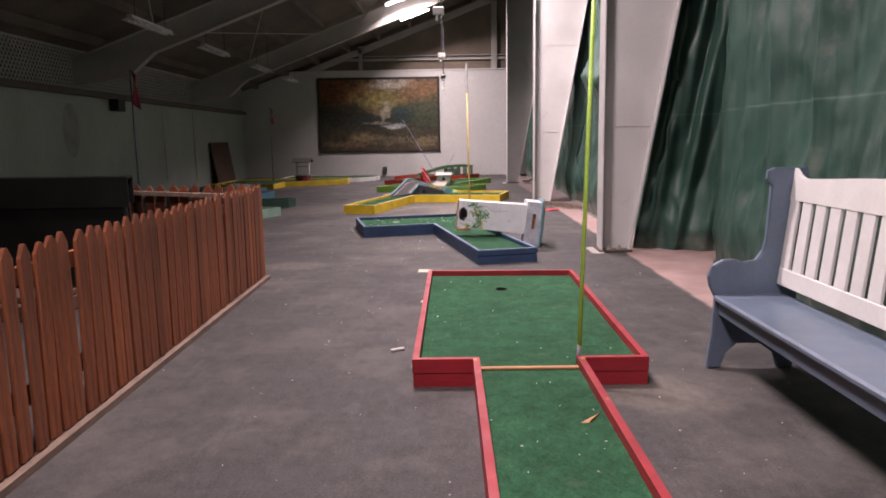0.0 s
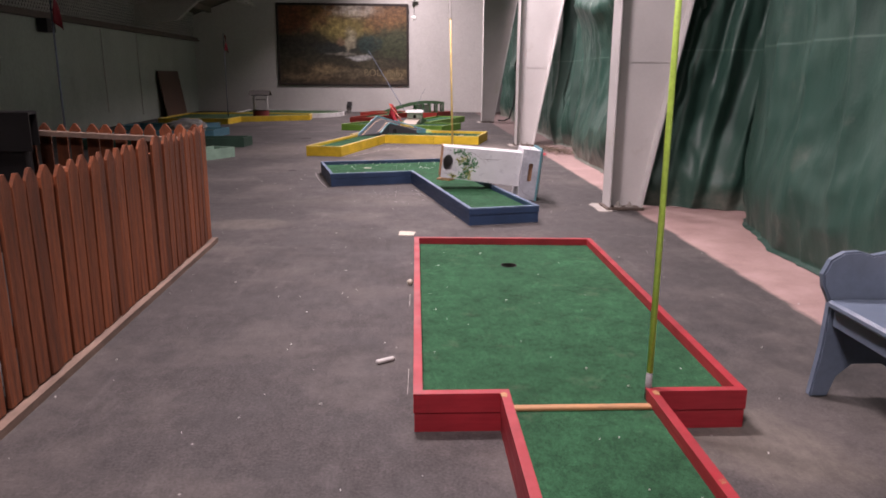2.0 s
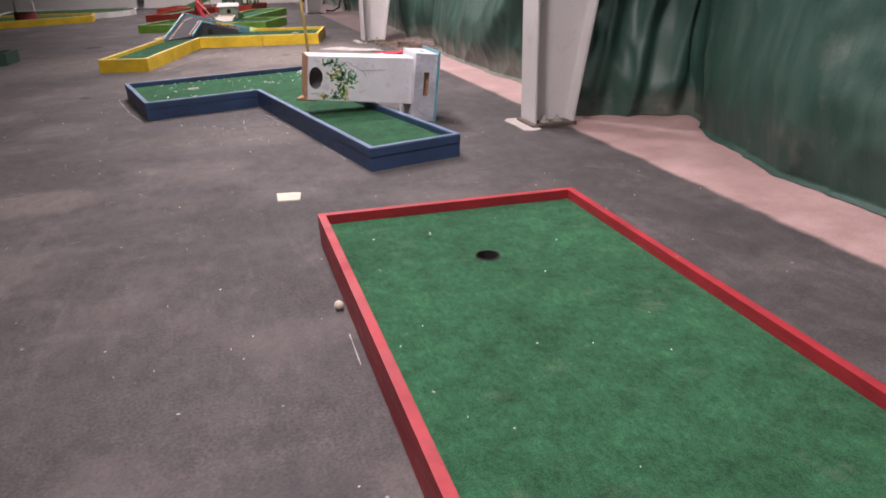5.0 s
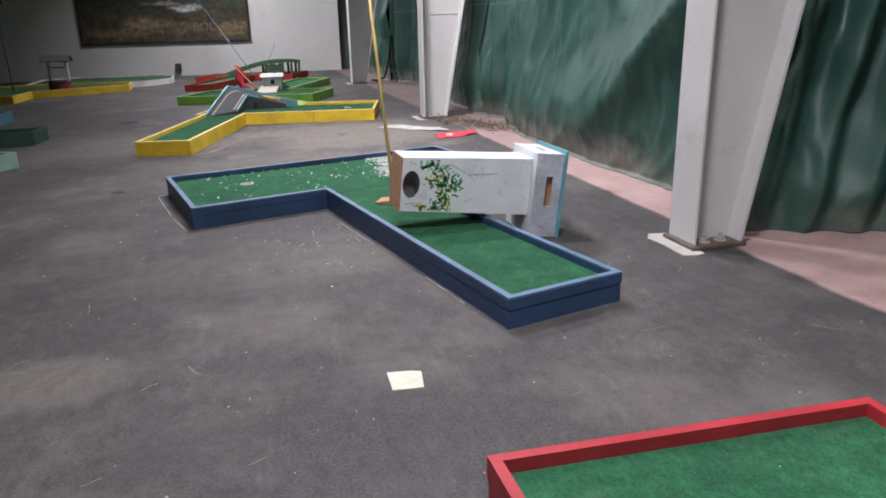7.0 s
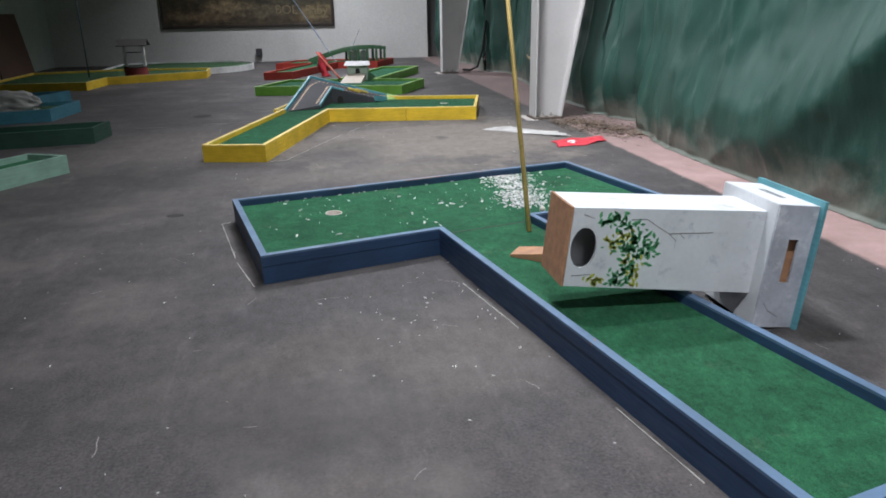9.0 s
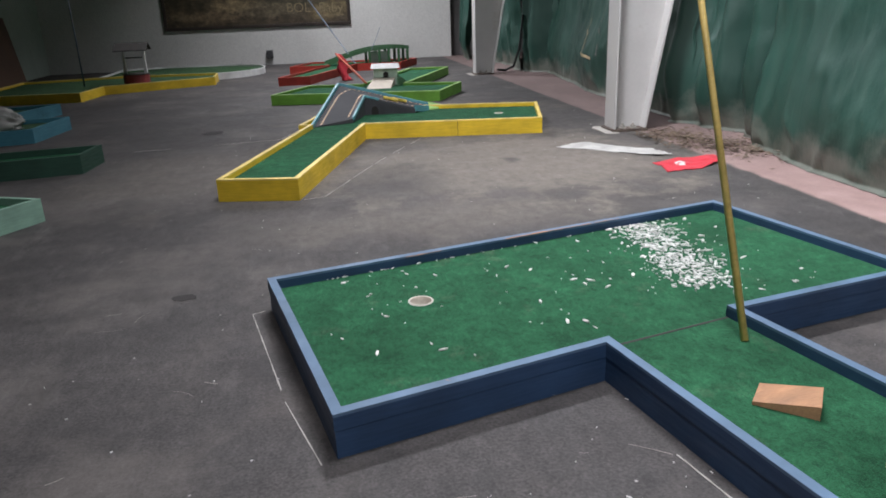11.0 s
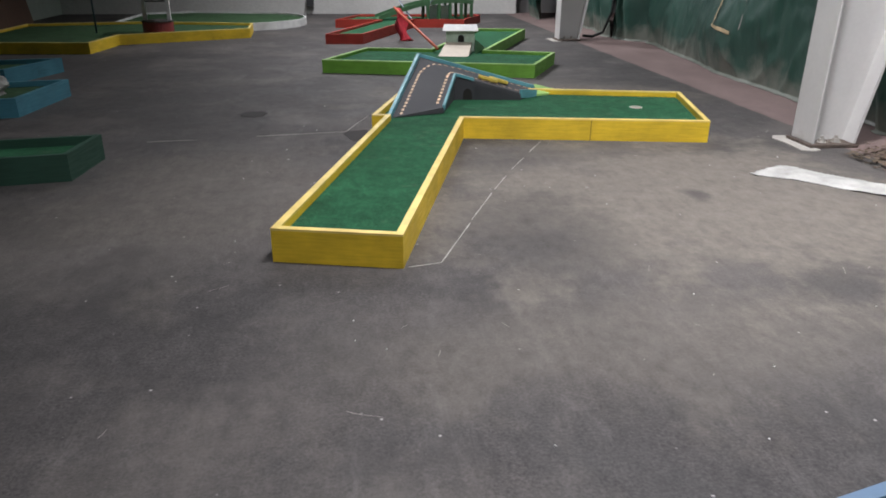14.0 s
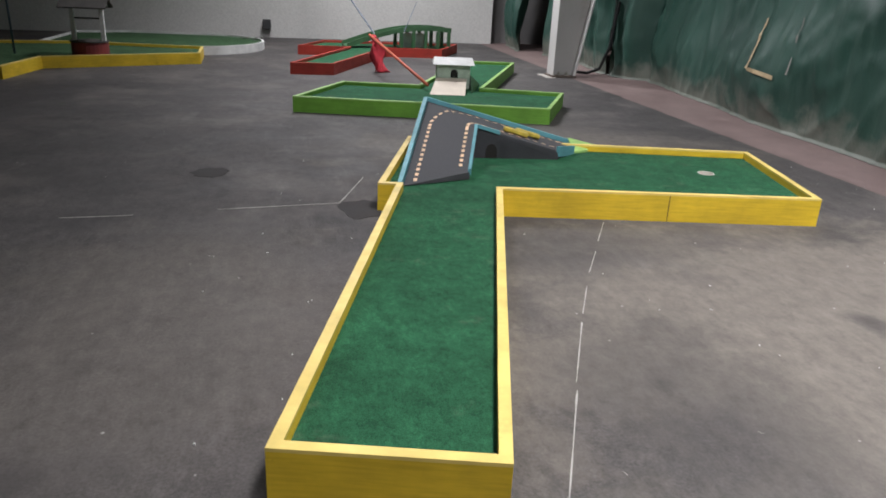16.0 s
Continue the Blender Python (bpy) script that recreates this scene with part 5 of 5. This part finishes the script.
for lo, hi in (((hx0, hz0), (sx0, hz1)), ((sx1, hz0), (hx1, hz1)), ((sx0, hz0), (sx1, sz0)), ((sx0, sz1), (sx1, hz1))):
    box(bm, (lo[0], hy0, lo[1]), (hi[0], hy0 + 0.012, hi[1]), TM)
part("head_front", bm, "house_grey_shaded", tw, "worn greyish board with a slot, partly shade in its colour")
bm = bmesh.new()
for lo, hi in (((hx0 + 0.013, hy0 + 0.0125), (hx1, 0.06)), ((hx0 + 0.013, 0.25), (hx1, hy1)), ((hx0 + 0.013, 0.06), (sx0 + 0.01, 0.25)), ((sx1, 0.06), (hx1, 0.25))):
    box(bm, (lo[0], lo[1], hz1 - 0.012), (hi[0], hi[1], hz1), TM)
part("head_top", bm, "house_white", tw)
bm = bmesh.new()
box(bm, (hx0 + 0.013, hy0 + 0.0125, hz0), (hx1, hy1, hz0 + 0.012), TM)
part("head_bottom", bm, "house_white", tw)
bm = bmesh.new()
box(bm, (hx0 + 0.013, hy1 - 0.012, hz0 + 0.0125), (hx1, hy1 - 0.001, hz1 - 0.0125), TM)
part("head_back", bm, "wood", tw)
bm = bmesh.new()
box(bm, (hx0 + 0.03, -0.045, hz0 + 0.05), (hx1 - 0.02, -0.03, hz1 - 0.06), TM)
part("inner_board", bm, "wood", tw, "bare wood seen through the slot")
bm = bmesh.new()
e = 0.028
hull(bm, [TM @ Vector(p) for p in [(hx1 + 0.001 + dx, y, z) for dx in (0, 0.016) for y in (hy0 - e, hy1 + e) for z in (hz0 - e, hz1 + e)]] + [TM @ Vector((hx1 + 0.085, 0.155, z)) for z in (hz0 + 0.10, hz1 - 0.10)])
part("roof", bm, "roof_blue", tw, "turquoise painted roof")
rnd = random.Random(14)


def leaf(bm, x, z, r, a):
    pts = [(x + r * k * math.cos(a + t), z + r * k * math.sin(a + t)) for t, k in ((0, 1.0), (0.7, 0.55), (1.6, 0.35), (math.pi, 0.75), (-1.6, 0.38), (-0.7, 0.5))]
    prism(bm, pts, 0.0, 0.0012, TM @ Matrix(((1, 0, 0, 0), (0, 0, -1, -0.0005), (0, 1, 0, 0), (0, 0, 0, 1))))


for mt, n, groups in (("leaf_a", 210, ((0.19, 0.325, 0.035, 0.018), (0.25, 0.31, 0.05, 0.02), (0.34, 0.24, 0.05, 0.03), (0.38, 0.18, 0.035, 0.03), (0.28, 0.20, 0.04, 0.03), (0.30, 0.09, 0.04, 0.03), (0.25, 0.04, 0.03, 0.02))), ("leaf_b", 80, ((0.25, 0.25, 0.04, 0.02), (0.34, 0.13, 0.04, 0.02), (0.155, 0.03, 0.025, 0.015), (0.20, 0.22, 0.02, 0.02), (0.33, 0.04, 0.02, 0.02)))):
    bm = bmesh.new()
    for k in range(n):
        gx, gz, sx, sz = rnd.choice(groups)
        leaf(bm, rnd.gauss(gx, sx * 0.95), min(0.362, max(0.012, rnd.gauss(gz, sz * 1.05))), rnd.uniform(0.011, 0.023), rnd.uniform(0, 6.28))
    part("painted_leaves", bm, mt, front, "painted green leaves" if mt == "leaf_a" else "painted yellow-green leaves")["kind"] = "stuff"
bm = bmesh.new()
line = [(0.28, 0.33), (0.36, 0.335), (0.42, 0.30), (0.48, 0.27), (0.53, 0.275), (0.62, 0.28), (0.70, 0.285)]
for (xa, za), (xb, zb) in list(zip(line, line[1:])) + [((0.48, 0.27), (0.52, 0.235)), ((0.52, 0.275), (0.515, 0.20)), ((0.53, 0.275), (0.56, 0.25)), ((0.05, 0.345), (0.10, 0.33)), ((0.03, 0.05), (0.12, 0.06))]:
    w = 0.0025
    prism(bm, [(xa, za - w), (xb, zb - w * 0.6), (xb, zb + w * 0.6), (xa, za + w)], 0.0, 0.001, TM @ Matrix(((1, 0, 0, 0), (0, 0, -1, -0.0005), (0, 1, 0, 0), (0, 0, 0, 1))))
part("painted_twig", bm, "twig", front, "painted grey twig")
bm = bmesh.new()
line = [(hx0 + 0.03, -0.03), (hx0 + 0.06, -0.07), (hx0 + 0.12, -0.10)]
for (xa, za), (xb, zb) in zip(line, line[1:]):
    prism(bm, [(xa, za - 0.003), (xb, zb - 0.002), (xb, zb + 0.002), (xa, za + 0.003)], 0.0, 0.001, TM @ Matrix(((1, 0, 0, 0), (0, 0, -1, hy0 - 0.0005), (0, 1, 0, 0), (0, 0, 0, 1))))
part("painted_line", bm, "twig", tw)
bm = bmesh.new()
m = pose(0.385, 10.88, 0.127, 0, 0, -38)
hull(bm, [m @ Vector(p) for p in ((-0.11, -0.06, 0), (0.10, -0.075, 0), (0.10, 0.06, 0), (-0.10, 0.05, 0), (-0.11, -0.06, 0.012), (-0.10, 0.05, 0.03), (0.10, -0.075, 0.05), (0.10, 0.06, 0.055))])
solo("wood_wedge", bm, "wood", "reddish bare wooden wedge lying on the turf", "wood wedge")


# ---------------------------------------------------------------- bench
bench = thing("bench", 2.15, 3.5, 0, "blue-grey and white painted wooden bench with slatted back", "bench")
BY0, BY1 = 2.20, 4.51


def end_profile():
    """The scrolled end board in x (depth) and z (height)."""
    pts = [(1.84, 0.0), (1.93, 0.0), (1.96, 0.10), (2.03, 0.165), (2.18, 0.165), (2.27, 0.10), (2.30, 0.0), (2.40, 0.0), (2.40, 0.5), (2.42, 0.9), (2.44, 1.25), (2.43, 1.30)]
    pts += [(2.22, 1.30), (2.18, 1.28), (2.175, 1.23), (2.205, 1.19), (2.19, 0.86), (2.17, 0.77), (2.13, 0.715), (2.06, 0.70)]
    pts += [(1.99, 0.72), (1.92, 0.715), (1.86, 0.68), (1.83, 0.61), (1.84, 0.55), (1.88, 0.47), (1.87, 0.25)]
    return pts


for y in (BY1, BY0):
    bm = bmesh.new()
    prism(bm, end_profile(), -y, -y + 0.045, Matrix(((1, 0, 0, 0), (0, 0, -1, 0), (0, 1, 0, 0), (0, 0, 0, 1))))
    bmesh.ops.recalc_face_normals(bm, faces=bm.faces)
    sharp = [e for e in bm.edges if e.calc_face_angle(0) > 1.2]
    bmesh.ops.bevel(bm, geom=sharp, offset=0.008, segments=2, affect="EDGES")
    part("end_board", bm, "bench_blue", bench, "blue-grey scrolled end board")
bm = bmesh.new()
box(bm, (1.86, BY0 + 0.002, 0.455), (2.33, BY1 - 0.048, 0.495), bevel=0.012)
part("seat", bm, "bench_blue", bench, "blue-grey seat")
bm = bmesh.new()
box(bm, (1.90, BY0 + 0.002, 0.36), (1.925, BY1 - 0.048, 0.452), bevel=0.006)
part("apron", bm, "bench_blue", bench)
BT = pose(2.27, 0, 0.50, 0, 6.0, 0)
n = 60
bm = bmesh.new()
up, lo_ = [], []
for k in range(n + 1):
    y = BY0 + 0.003 + (BY1 - BY0 - 0.055) * k / n
    s = k / n
    edge = min(s, 1 - s)
    z = 0.74 + 0.045 * (1 - math.cos(math.pi * min(1, edge / 0.5))) * 0.5 + 0.06 * max(0, 1 - edge / 0.07) ** 2
    up.append((y, z))
    lo_.append((y, 0.60))
prism(bm, [(y, z) for y, z in lo_] + up[::-1], -0.015, 0.012, BT @ Matrix(((0, 0, 1, 0), (1, 0, 0, 0), (0, 1, 0, 0), (0, 0, 0, 1))))
bmesh.ops.recalc_face_normals(bm, faces=bm.faces)
part("top_rail", bm, "bench_white", bench, "white curved top rail")
bm = bmesh.new()
box(bm, (-0.015, BY0 + 0.003, 0.06), (0.012, BY1 - 0.052, 0.17), BT, bevel=0.004)
part("bottom_rail", bm, "bench_white", bench, "white lower rail")
y = BY1 - 0.05
while y > BY0 + 0.1:
    bm = bmesh.new()
    box(bm, (-0.011, y - 0.112, 0.165), (0.008, y - 0.002, 0.605), BT, bevel=0.003)
    part("slat", bm, "bench_white", bench, "white back slat")
    y -= 0.160


# ---------------------------------------------------------------- loose things on the floor
bm = bmesh.new()
prism(bm, [(-0.190, 8.205), (-0.198, 8.035), (-0.060, 8.02), (-0.035, 8.17), (-0.085, 8.19)], 0.0, 0.006)
solo("card", bm, "card", "creased cream card lying on the floor", "card")
bm = bmesh.new()
box(bm, (-0.055, -0.013, 0.0), (0.055, 0.013, 0.022), pose(-0.215, 4.95, 0, 0, 0, 32), bevel=0.006)
solo("plaster_piece", bm, "chip", "small white plaster piece on the floor", "plaster piece")
bm = bmesh.new()
bmesh.ops.create_icosphere(bm, subdivisions=2, radius=0.022, matrix=Matrix.Translation((-0.086, 6.39, 0.022)))
solo("golf_ball", bm, "card", "yellowed golf ball against the red board", "golf ball", smooth=True)
bm = bmesh.new()
bmesh.ops.create_icosphere(bm, subdivisions=2, radius=0.0215, matrix=Matrix.Translation((0.73, 11.78, 0.1465)))
solo("golf_ball", bm, "cup_white", "dusty white golf ball on the blue hole's turf", "golf ball", smooth=True)
for x, y, s in ((0.305, 4.15, -1), (0.985, 4.15, 1)):
    bm = bmesh.new()
    prism(bm, [(x - 0.012 - 0.012 * s, y - 0.012), (x + 0.008 - 0.012 * s, y - 0.02), (x + 0.016 - 0.012 * s, y + 0.012), (x + 0.004 - 0.012 * s, y + 0.03), (x - 0.015 - 0.012 * s, y + 0.016)], 0.1783, 0.1795)
    solo("paint_scrape", bm, "strip", "bare wood worn through the red paint at the corner", "scrape", "paint scrapes")
bm = bmesh.new()
hull(bm, [(0.0, 11.43, 0.1255), (0.62, 11.585, 0.1255), (0.0, 11.445, 0.1255), (0.62, 11.60, 0.1255), (0.3, 11.51, 0.128)])
solo("turf_seam", bm, "stain", "dark worn seam in the turf", "turf seam")


def sheet(name, outline, mat, label, category, lift, seed, group=""):
    """A rumpled cloth or paper lying on the floor: a grid clipped to the outline, with soft folds."""
    m = [Vector(p) for p in outline]
    x0, x1, y0, y1 = min(p.x for p in m), max(p.x for p in m), min(p.y for p in m), max(p.y for p in m)

    def inside(x, y):
        c = False
        for a, b in zip(m, m[1:] + m[:1]):
            if (a.y > y) != (b.y > y) and x < (b.x - a.x) * (y - a.y) / (b.y - a.y) + a.x:
                c = not c
        return c

    bm = bmesh.new()
    n = 40
    g = {}
    for i in range(n):
        for j in range(n):
            x, y = x0 + (x1 - x0) * (i + 0.5) / n, y0 + (y1 - y0) * (j + 0.5) / n
            if inside(x, y):
                q = []
                for di, dj in ((0, 0), (1, 0), (1, 1), (0, 1)):
                    k = (i + di, j + dj)
                    if k not in g:
                        X, Y = x0 + (x1 - x0) * k[0] / n, y0 + (y1 - y0) * k[1] / n
                        Z = 0.006 + lift * max(0, noise.noise(Vector((X * 4, Y * 4, seed))) + 0.15) + lift * 0.4 * max(0, noise.noise(Vector((X * 12, Y * 12, seed))))
                        g[k] = bm.verts.new((X, Y, Z))
                    q.append(g[k])
                bm.faces.new(q)
    ob = solo(name, bm, mat, label, category, group, smooth=True)
    ob.modifiers.new("thickness", "SOLIDIFY").thickness = 0.004
    return ob


sheet("white_cloth", [(1.26, 16.10), (1.60, 16.30), (1.74, 16.14), (2.12, 15.72), (2.21, 15.40), (2.06, 15.37), (1.80, 15.62), (1.52, 15.92)], "cloth_white", "dirty white cloth lying rumpled on the floor", "cloth", 0.022, 3)
sheet("red_cloth", [(1.86, 15.10), (2.16, 15.20), (2.52, 15.24), (2.50, 14.98), (2.16, 14.76), (1.83, 14.72), (1.88, 14.94)], "cloth_red", "bright red cloth lying on the floor", "cloth", 0.03, 8)
sheet("red_cloth_emblem", [(2.02, 14.93), (2.04, 15.03), (2.12, 15.08), (2.18, 15.02), (2.10, 14.99), (2.10, 14.90)], "chip", "white emblem patch on the red cloth", "cloth", 0.040, 8)
bm = bmesh.new()
bmesh.ops.create_icosphere(bm, subdivisions=5, radius=1.0)
for v in bm.verts:
    p = v.co.copy()
    r = 1 + 0.22 * noise.noise(p * 1.6) - 0.22 * abs(noise.noise(p * 2.4 + Vector((7, 3, 1)))) - 0.10 * abs(noise.noise(p * 6))
    v.co = Vector((-5.45 + 0.52 * p.x * r, 19.12 + 0.26 * p.y * r, max(0.13, 0.19 + 0.24 * p.z * r)))
solo("crumpled_cloth", bm, "cloth_white", "crumpled white cloth heaped on the cyan golf hole", "cloth", smooth=True)

rnd = random.Random(31)
bm = bmesh.new()
for k in range(1500):
    a = rnd.random()
    x = 2.35 + 0.75 * a + rnd.gauss(0, 0.22)
    y = 16.7 - 1.5 * a + rnd.gauss(0, 0.30)
    if x < 2.28 or (2.1 < x < 2.62 and y > 16.6):
        continue
    r, t = rnd.uniform(0.012, 0.045), rnd.uniform(0, 6.28)
    z = 0.004 + rnd.random() ** 2 * 0.05
    pts = [(r * math.cos(t), r * math.sin(t)), (r * 0.35 * math.cos(t + 1.6), r * 0.35 * math.sin(t + 1.6)), (-r * math.cos(t), -r * math.sin(t)), (-r * 0.35 * math.cos(t + 1.6), -r * 0.35 * math.sin(t + 1.6))]
    vs = [bm.verts.new((x + p[0], y + p[1], z + rnd.uniform(0, 0.012))) for p in pts]
    bm.faces.new(vs)
tagged(link("leaf_litter", bm, "litter"), "dry brown leaf litter by the column foot", "leaf litter", kind="stuff")


def chips(name, n, place, mat, label, size, seed):
    rnd = random.Random(seed)
    bm = bmesh.new()
    for k in range(n):
        x, y, z = place(rnd)
        r, t = size[0] + (size[1] - size[0]) * rnd.random() ** 2.2, rnd.uniform(0, 6.28)
        m = Matrix.Translation((x, y, z)) @ pose(0, 0, 0, rnd.uniform(-12, 12), rnd.uniform(-12, 12), math.degrees(t))
        ring = [(r * s * math.cos(a), r * s * 0.42 * math.sin(a)) for a, s in [(i * math.tau / 5, rnd.uniform(0.5, 1.2)) for i in range(5)]]
        prism(bm, ring, 0.0, rnd.uniform(0.002, 0.006), m)
    return tagged(link(name, bm, mat), label, "plaster chips", kind="stuff")


def on_blue(rnd):
    if rnd.random() < 0.90:
        v = rnd.choice((12.9, 12.75, 12.55, 12.35, 12.2, 12.02)) + rnd.gauss(0, 0.06)
        u = 0.72 + (v - 12.4) * 0.10 + rnd.gauss(0, 0.10)
    else:
        u, v = rnd.uniform(-1.2, 1.3), rnd.gauss(12.3, 0.40)
    s = max(-1.2, min(1.35, u))
    lo, hi = (11.62 if s > -0.05 else 11.62) + 0.235 * s, 12.78 + 0.25 * s
    return s, max(lo, min(hi, v)), 0.127


chips("turf_chips", 1250, on_blue, "chip", "white plaster chips strewn over the blue hole's turf", (0.005, 0.027), 5)
chips("turf_chips", 22, lambda r: (r.uniform(0.0, 1.3), r.uniform(4.3, 7.0), 0.127), "chip", "few white specks on the red hole's turf", (0.003, 0.008), 6)
chips("turf_chips", 14, lambda r: (r.uniform(0.36, 0.92), r.uniform(2.2, 4.0), 0.127), "chip", "few white specks on the red hole's neck", (0.004, 0.012), 16)
chips("floor_chips", 260, lambda r: (r.uniform(-2.4, 2.6), r.uniform(2.0, 19.0), 0.001), "chip", "small white plaster chips strewn over the floor", (0.003, 0.010), 7)
chips("floor_chips", 80, lambda r: (r.gauss(-0.1, 0.5), r.gauss(10.6, 0.7), 0.001), "chip", "small white plaster chips round the blue hole", (0.003, 0.013), 9)
for xa, ya, xb, yb, w in ((-0.15, 12.791, 0.42, 12.945, 0.016), (0.45, 12.952, 0.62, 12.998, 0.01), (-0.75, 12.629, -0.55, 12.683, 0.008)):
    bm = bmesh.new()
    d = Vector((xb - xa, yb - ya)).normalized()
    n = Vector((d.y, -d.x))
    up = [(xa + (xb - xa) * i / 12, ya + (yb - ya) * i / 12, w * (0.4 + abs(noise.noise(Vector((i * 0.9, 1, 4)))) * 1.4)) for i in range(13)]
    prism(bm, [(x + n.x * 0.041, y + n.y * 0.041) for x, y, _ in up] + [(x + n.x * (0.041 - q), y + n.y * (0.041 - q)) for x, y, q in up[::-1]], 0.1785, 0.1795)
    solo("paint_scrape", bm, "wood", "bare wood scraped through the blue paint", "scrape", "paint scrapes")
bm = bmesh.new()
hull(bm, [(0.80, 3.28, 0.127), (0.88, 3.33, 0.127), (0.86, 3.30, 0.14), (0.92, 3.40, 0.130), (0.84, 3.27, 0.13)])
solo("wood_splinter", bm, "strip", "small orange wood splinter on the turf", "wood splinter")


def strip_line(name, pts, w, mat, label, category, z=0.003):
    for (xa, ya), (xb, yb) in pts:
        bm = bmesh.new()
        d = Vector((xb - xa, yb - ya)).normalized()
        n = Vector((-d.y, d.x)) * w / 2
        k = max(2, int(Vector((xb - xa, yb - ya)).length / 0.06))
        left, right = [], []
        for i in range(k + 1):
            x, y = xa + (xb - xa) * i / k, ya + (yb - ya) * i / k
            f = 0.35 + 1.1 * abs(noise.noise(Vector((x * 9, y * 9, 2)))) + 0.3 * noise.noise(Vector((x * 30, y * 30, 5)))
            left.append((x + n.x * f, y + n.y * f))
            right.append((x - n.x * f, y - n.y * f))
        prism(bm, right + left[::-1], 0.0005, z)
        solo(name, bm, mat, label, category, "floor marks")


strip_line("chalk_line", [((-1.34, 14.72), (-1.17, 14.76)), ((-1.17, 14.76), (-0.93, 15.32)), ((-0.91, 15.38), (-0.70, 15.86)), ((-0.66, 15.95), (-0.52, 16.25)), ((-0.44, 16.42), (-0.28, 16.72)), ((-0.2, 16.88), (-0.02, 17.22))], 0.008, "tape", "broken pale chalk line on the floor", "floor mark")
strip_line("chalk_line", [((-2.42, 17.62), (-1.66, 17.72)), ((-1.66, 17.72), (-1.45, 18.35)), ((-3.3, 17.5), (-2.9, 17.53))], 0.009, "tape", "faint pale chalk line on the floor", "floor mark")
strip_line("chalk_line", [((-1.50, 12.45), (-1.56, 12.42)), ((-1.56, 12.42), (-1.38, 11.6)), ((-1.36, 11.5), (-1.22, 11.05)), ((0.40, 8.9), (0.30, 9.4)), ((0.12, 10.2), (-0.03, 10.85))], 0.007, "tape", "pale scuffed line beside the blue boards", "floor mark")
strip_line("chalk_line", [((-0.095, 4.55), (-0.09, 4.85)), ((-0.088, 5.9), (-0.085, 6.15))], 0.006, "tape", "pale scuffed line beside the red boards", "floor mark")
for cx, cy, rx, ry, mt, sd in ((-2.55, 18.53, 0.14, 0.16, "stain", 1), (-1.52, 17.58, 0.16, 0.22, "stain", 2), (-1.95, 12.75, 0.07, 0.05, "stain", 4), (1.95, 15.1, 0.05, 0.07, "stain", 6), (2.05, 15.45, 0.04, 0.05, "stain", 8)):
    rnd = random.Random(sd)
    bm = bmesh.new()
    prism(bm, [(cx + rx * math.cos(a) * rnd.uniform(0.75, 1.1), cy + ry * math.sin(a) * rnd.uniform(0.75, 1.1)) for a in [i * math.tau / 18 for i in range(18)]], 0.0005, 0.0025)
    solo("floor_stain", bm, mt, "dark wet-looking stain on the floor", "stain", "floor marks")
# tan tape marks on the curtain past the third column
for strokes in ((((20.92, 1.16), (20.90, 0.60)), ((20.90, 0.60), (20.30, 0.56))), (((20.12, 1.20), (20.10, 0.95)),), (((20.08, 0.80), (20.10, 0.62)),)):
    bm = bmesh.new()
    for (ya, za), (yb, zb) in strokes:
        side = Vector((zb - za, ya - yb)).normalized() * (0.022 if len(strokes) > 1 else 0.011)
        rows = []
        for k in range(13):
            y, z = ya + (yb - ya) * k / 12, za + (zb - za) * k / 12
            rows.append([bm.verts.new((third_drape.x(y + s * side.x, z + s * side.y) - 0.022, y + s * side.x, z + s * side.y)) for s in (-1, 1)])
        for p, q in zip(rows, rows[1:]):
            bm.faces.new((p[0], p[1], q[1], q[0]))
    solo("tape_mark", bm, "masking" if len(strokes) > 1 else "dust", "tan tape stuck on the green curtain", "tape", "tape marks")
bm = bmesh.new()
pts = [Vector((2.75, 24.9, 0.05)), Vector((2.95, 24.95, 0.03)), Vector((3.1, 24.8, 0.12)), Vector((3.2, 24.7, 0.5)), Vector((3.3, 24.75, 1.2))]
for a, b in zip(pts, pts[1:]):
    rod(bm, a, b, 0.025, seg=8)
solo("black_hose", bm, "rope", "black hose hanging beside the column", "hose")


def scratches(name, count, x0, x1, y0, y1, seed, material, label):
    """Short fine scuffs and scratches lying on the floor."""
    rnd = random.Random(seed)
    bm = bmesh.new()
    for _ in range(count):
        x, y, a, n = rnd.uniform(x0, x1), rnd.uniform(y0, y1), rnd.uniform(0, math.tau), rnd.randint(2, 5)
        w, step = rnd.uniform(0.0008, 0.0018), rnd.uniform(0.006, 0.03)
        left = []
        for _k in range(n + 1):
            side = Vector((-math.sin(a), math.cos(a), 0)) * w
            c = Vector((x, y, 0.0022))
            left.append((bm.verts.new(c + side), bm.verts.new(c - side)))
            x, y, a = x + math.cos(a) * step, y + math.sin(a) * step, a + rnd.uniform(-0.25, 0.25)
        for (p, q), (r, s) in zip(left, left[1:]):
            bm.faces.new((p, q, s, r))
    bmesh.ops.recalc_face_normals(bm, faces=bm.faces)
    for f in bm.faces:
        if f.normal.z < 0:
            f.normal_flip()
    ob = link(name, bm, material)
    tagged(ob, label, "scratches", kind="stuff")


scratches("floor_scratches", 110, -2.6, 2.3, 7.3, 15.0, 61, "dust", "fine pale scratches and scuffs worn into the dark floor")
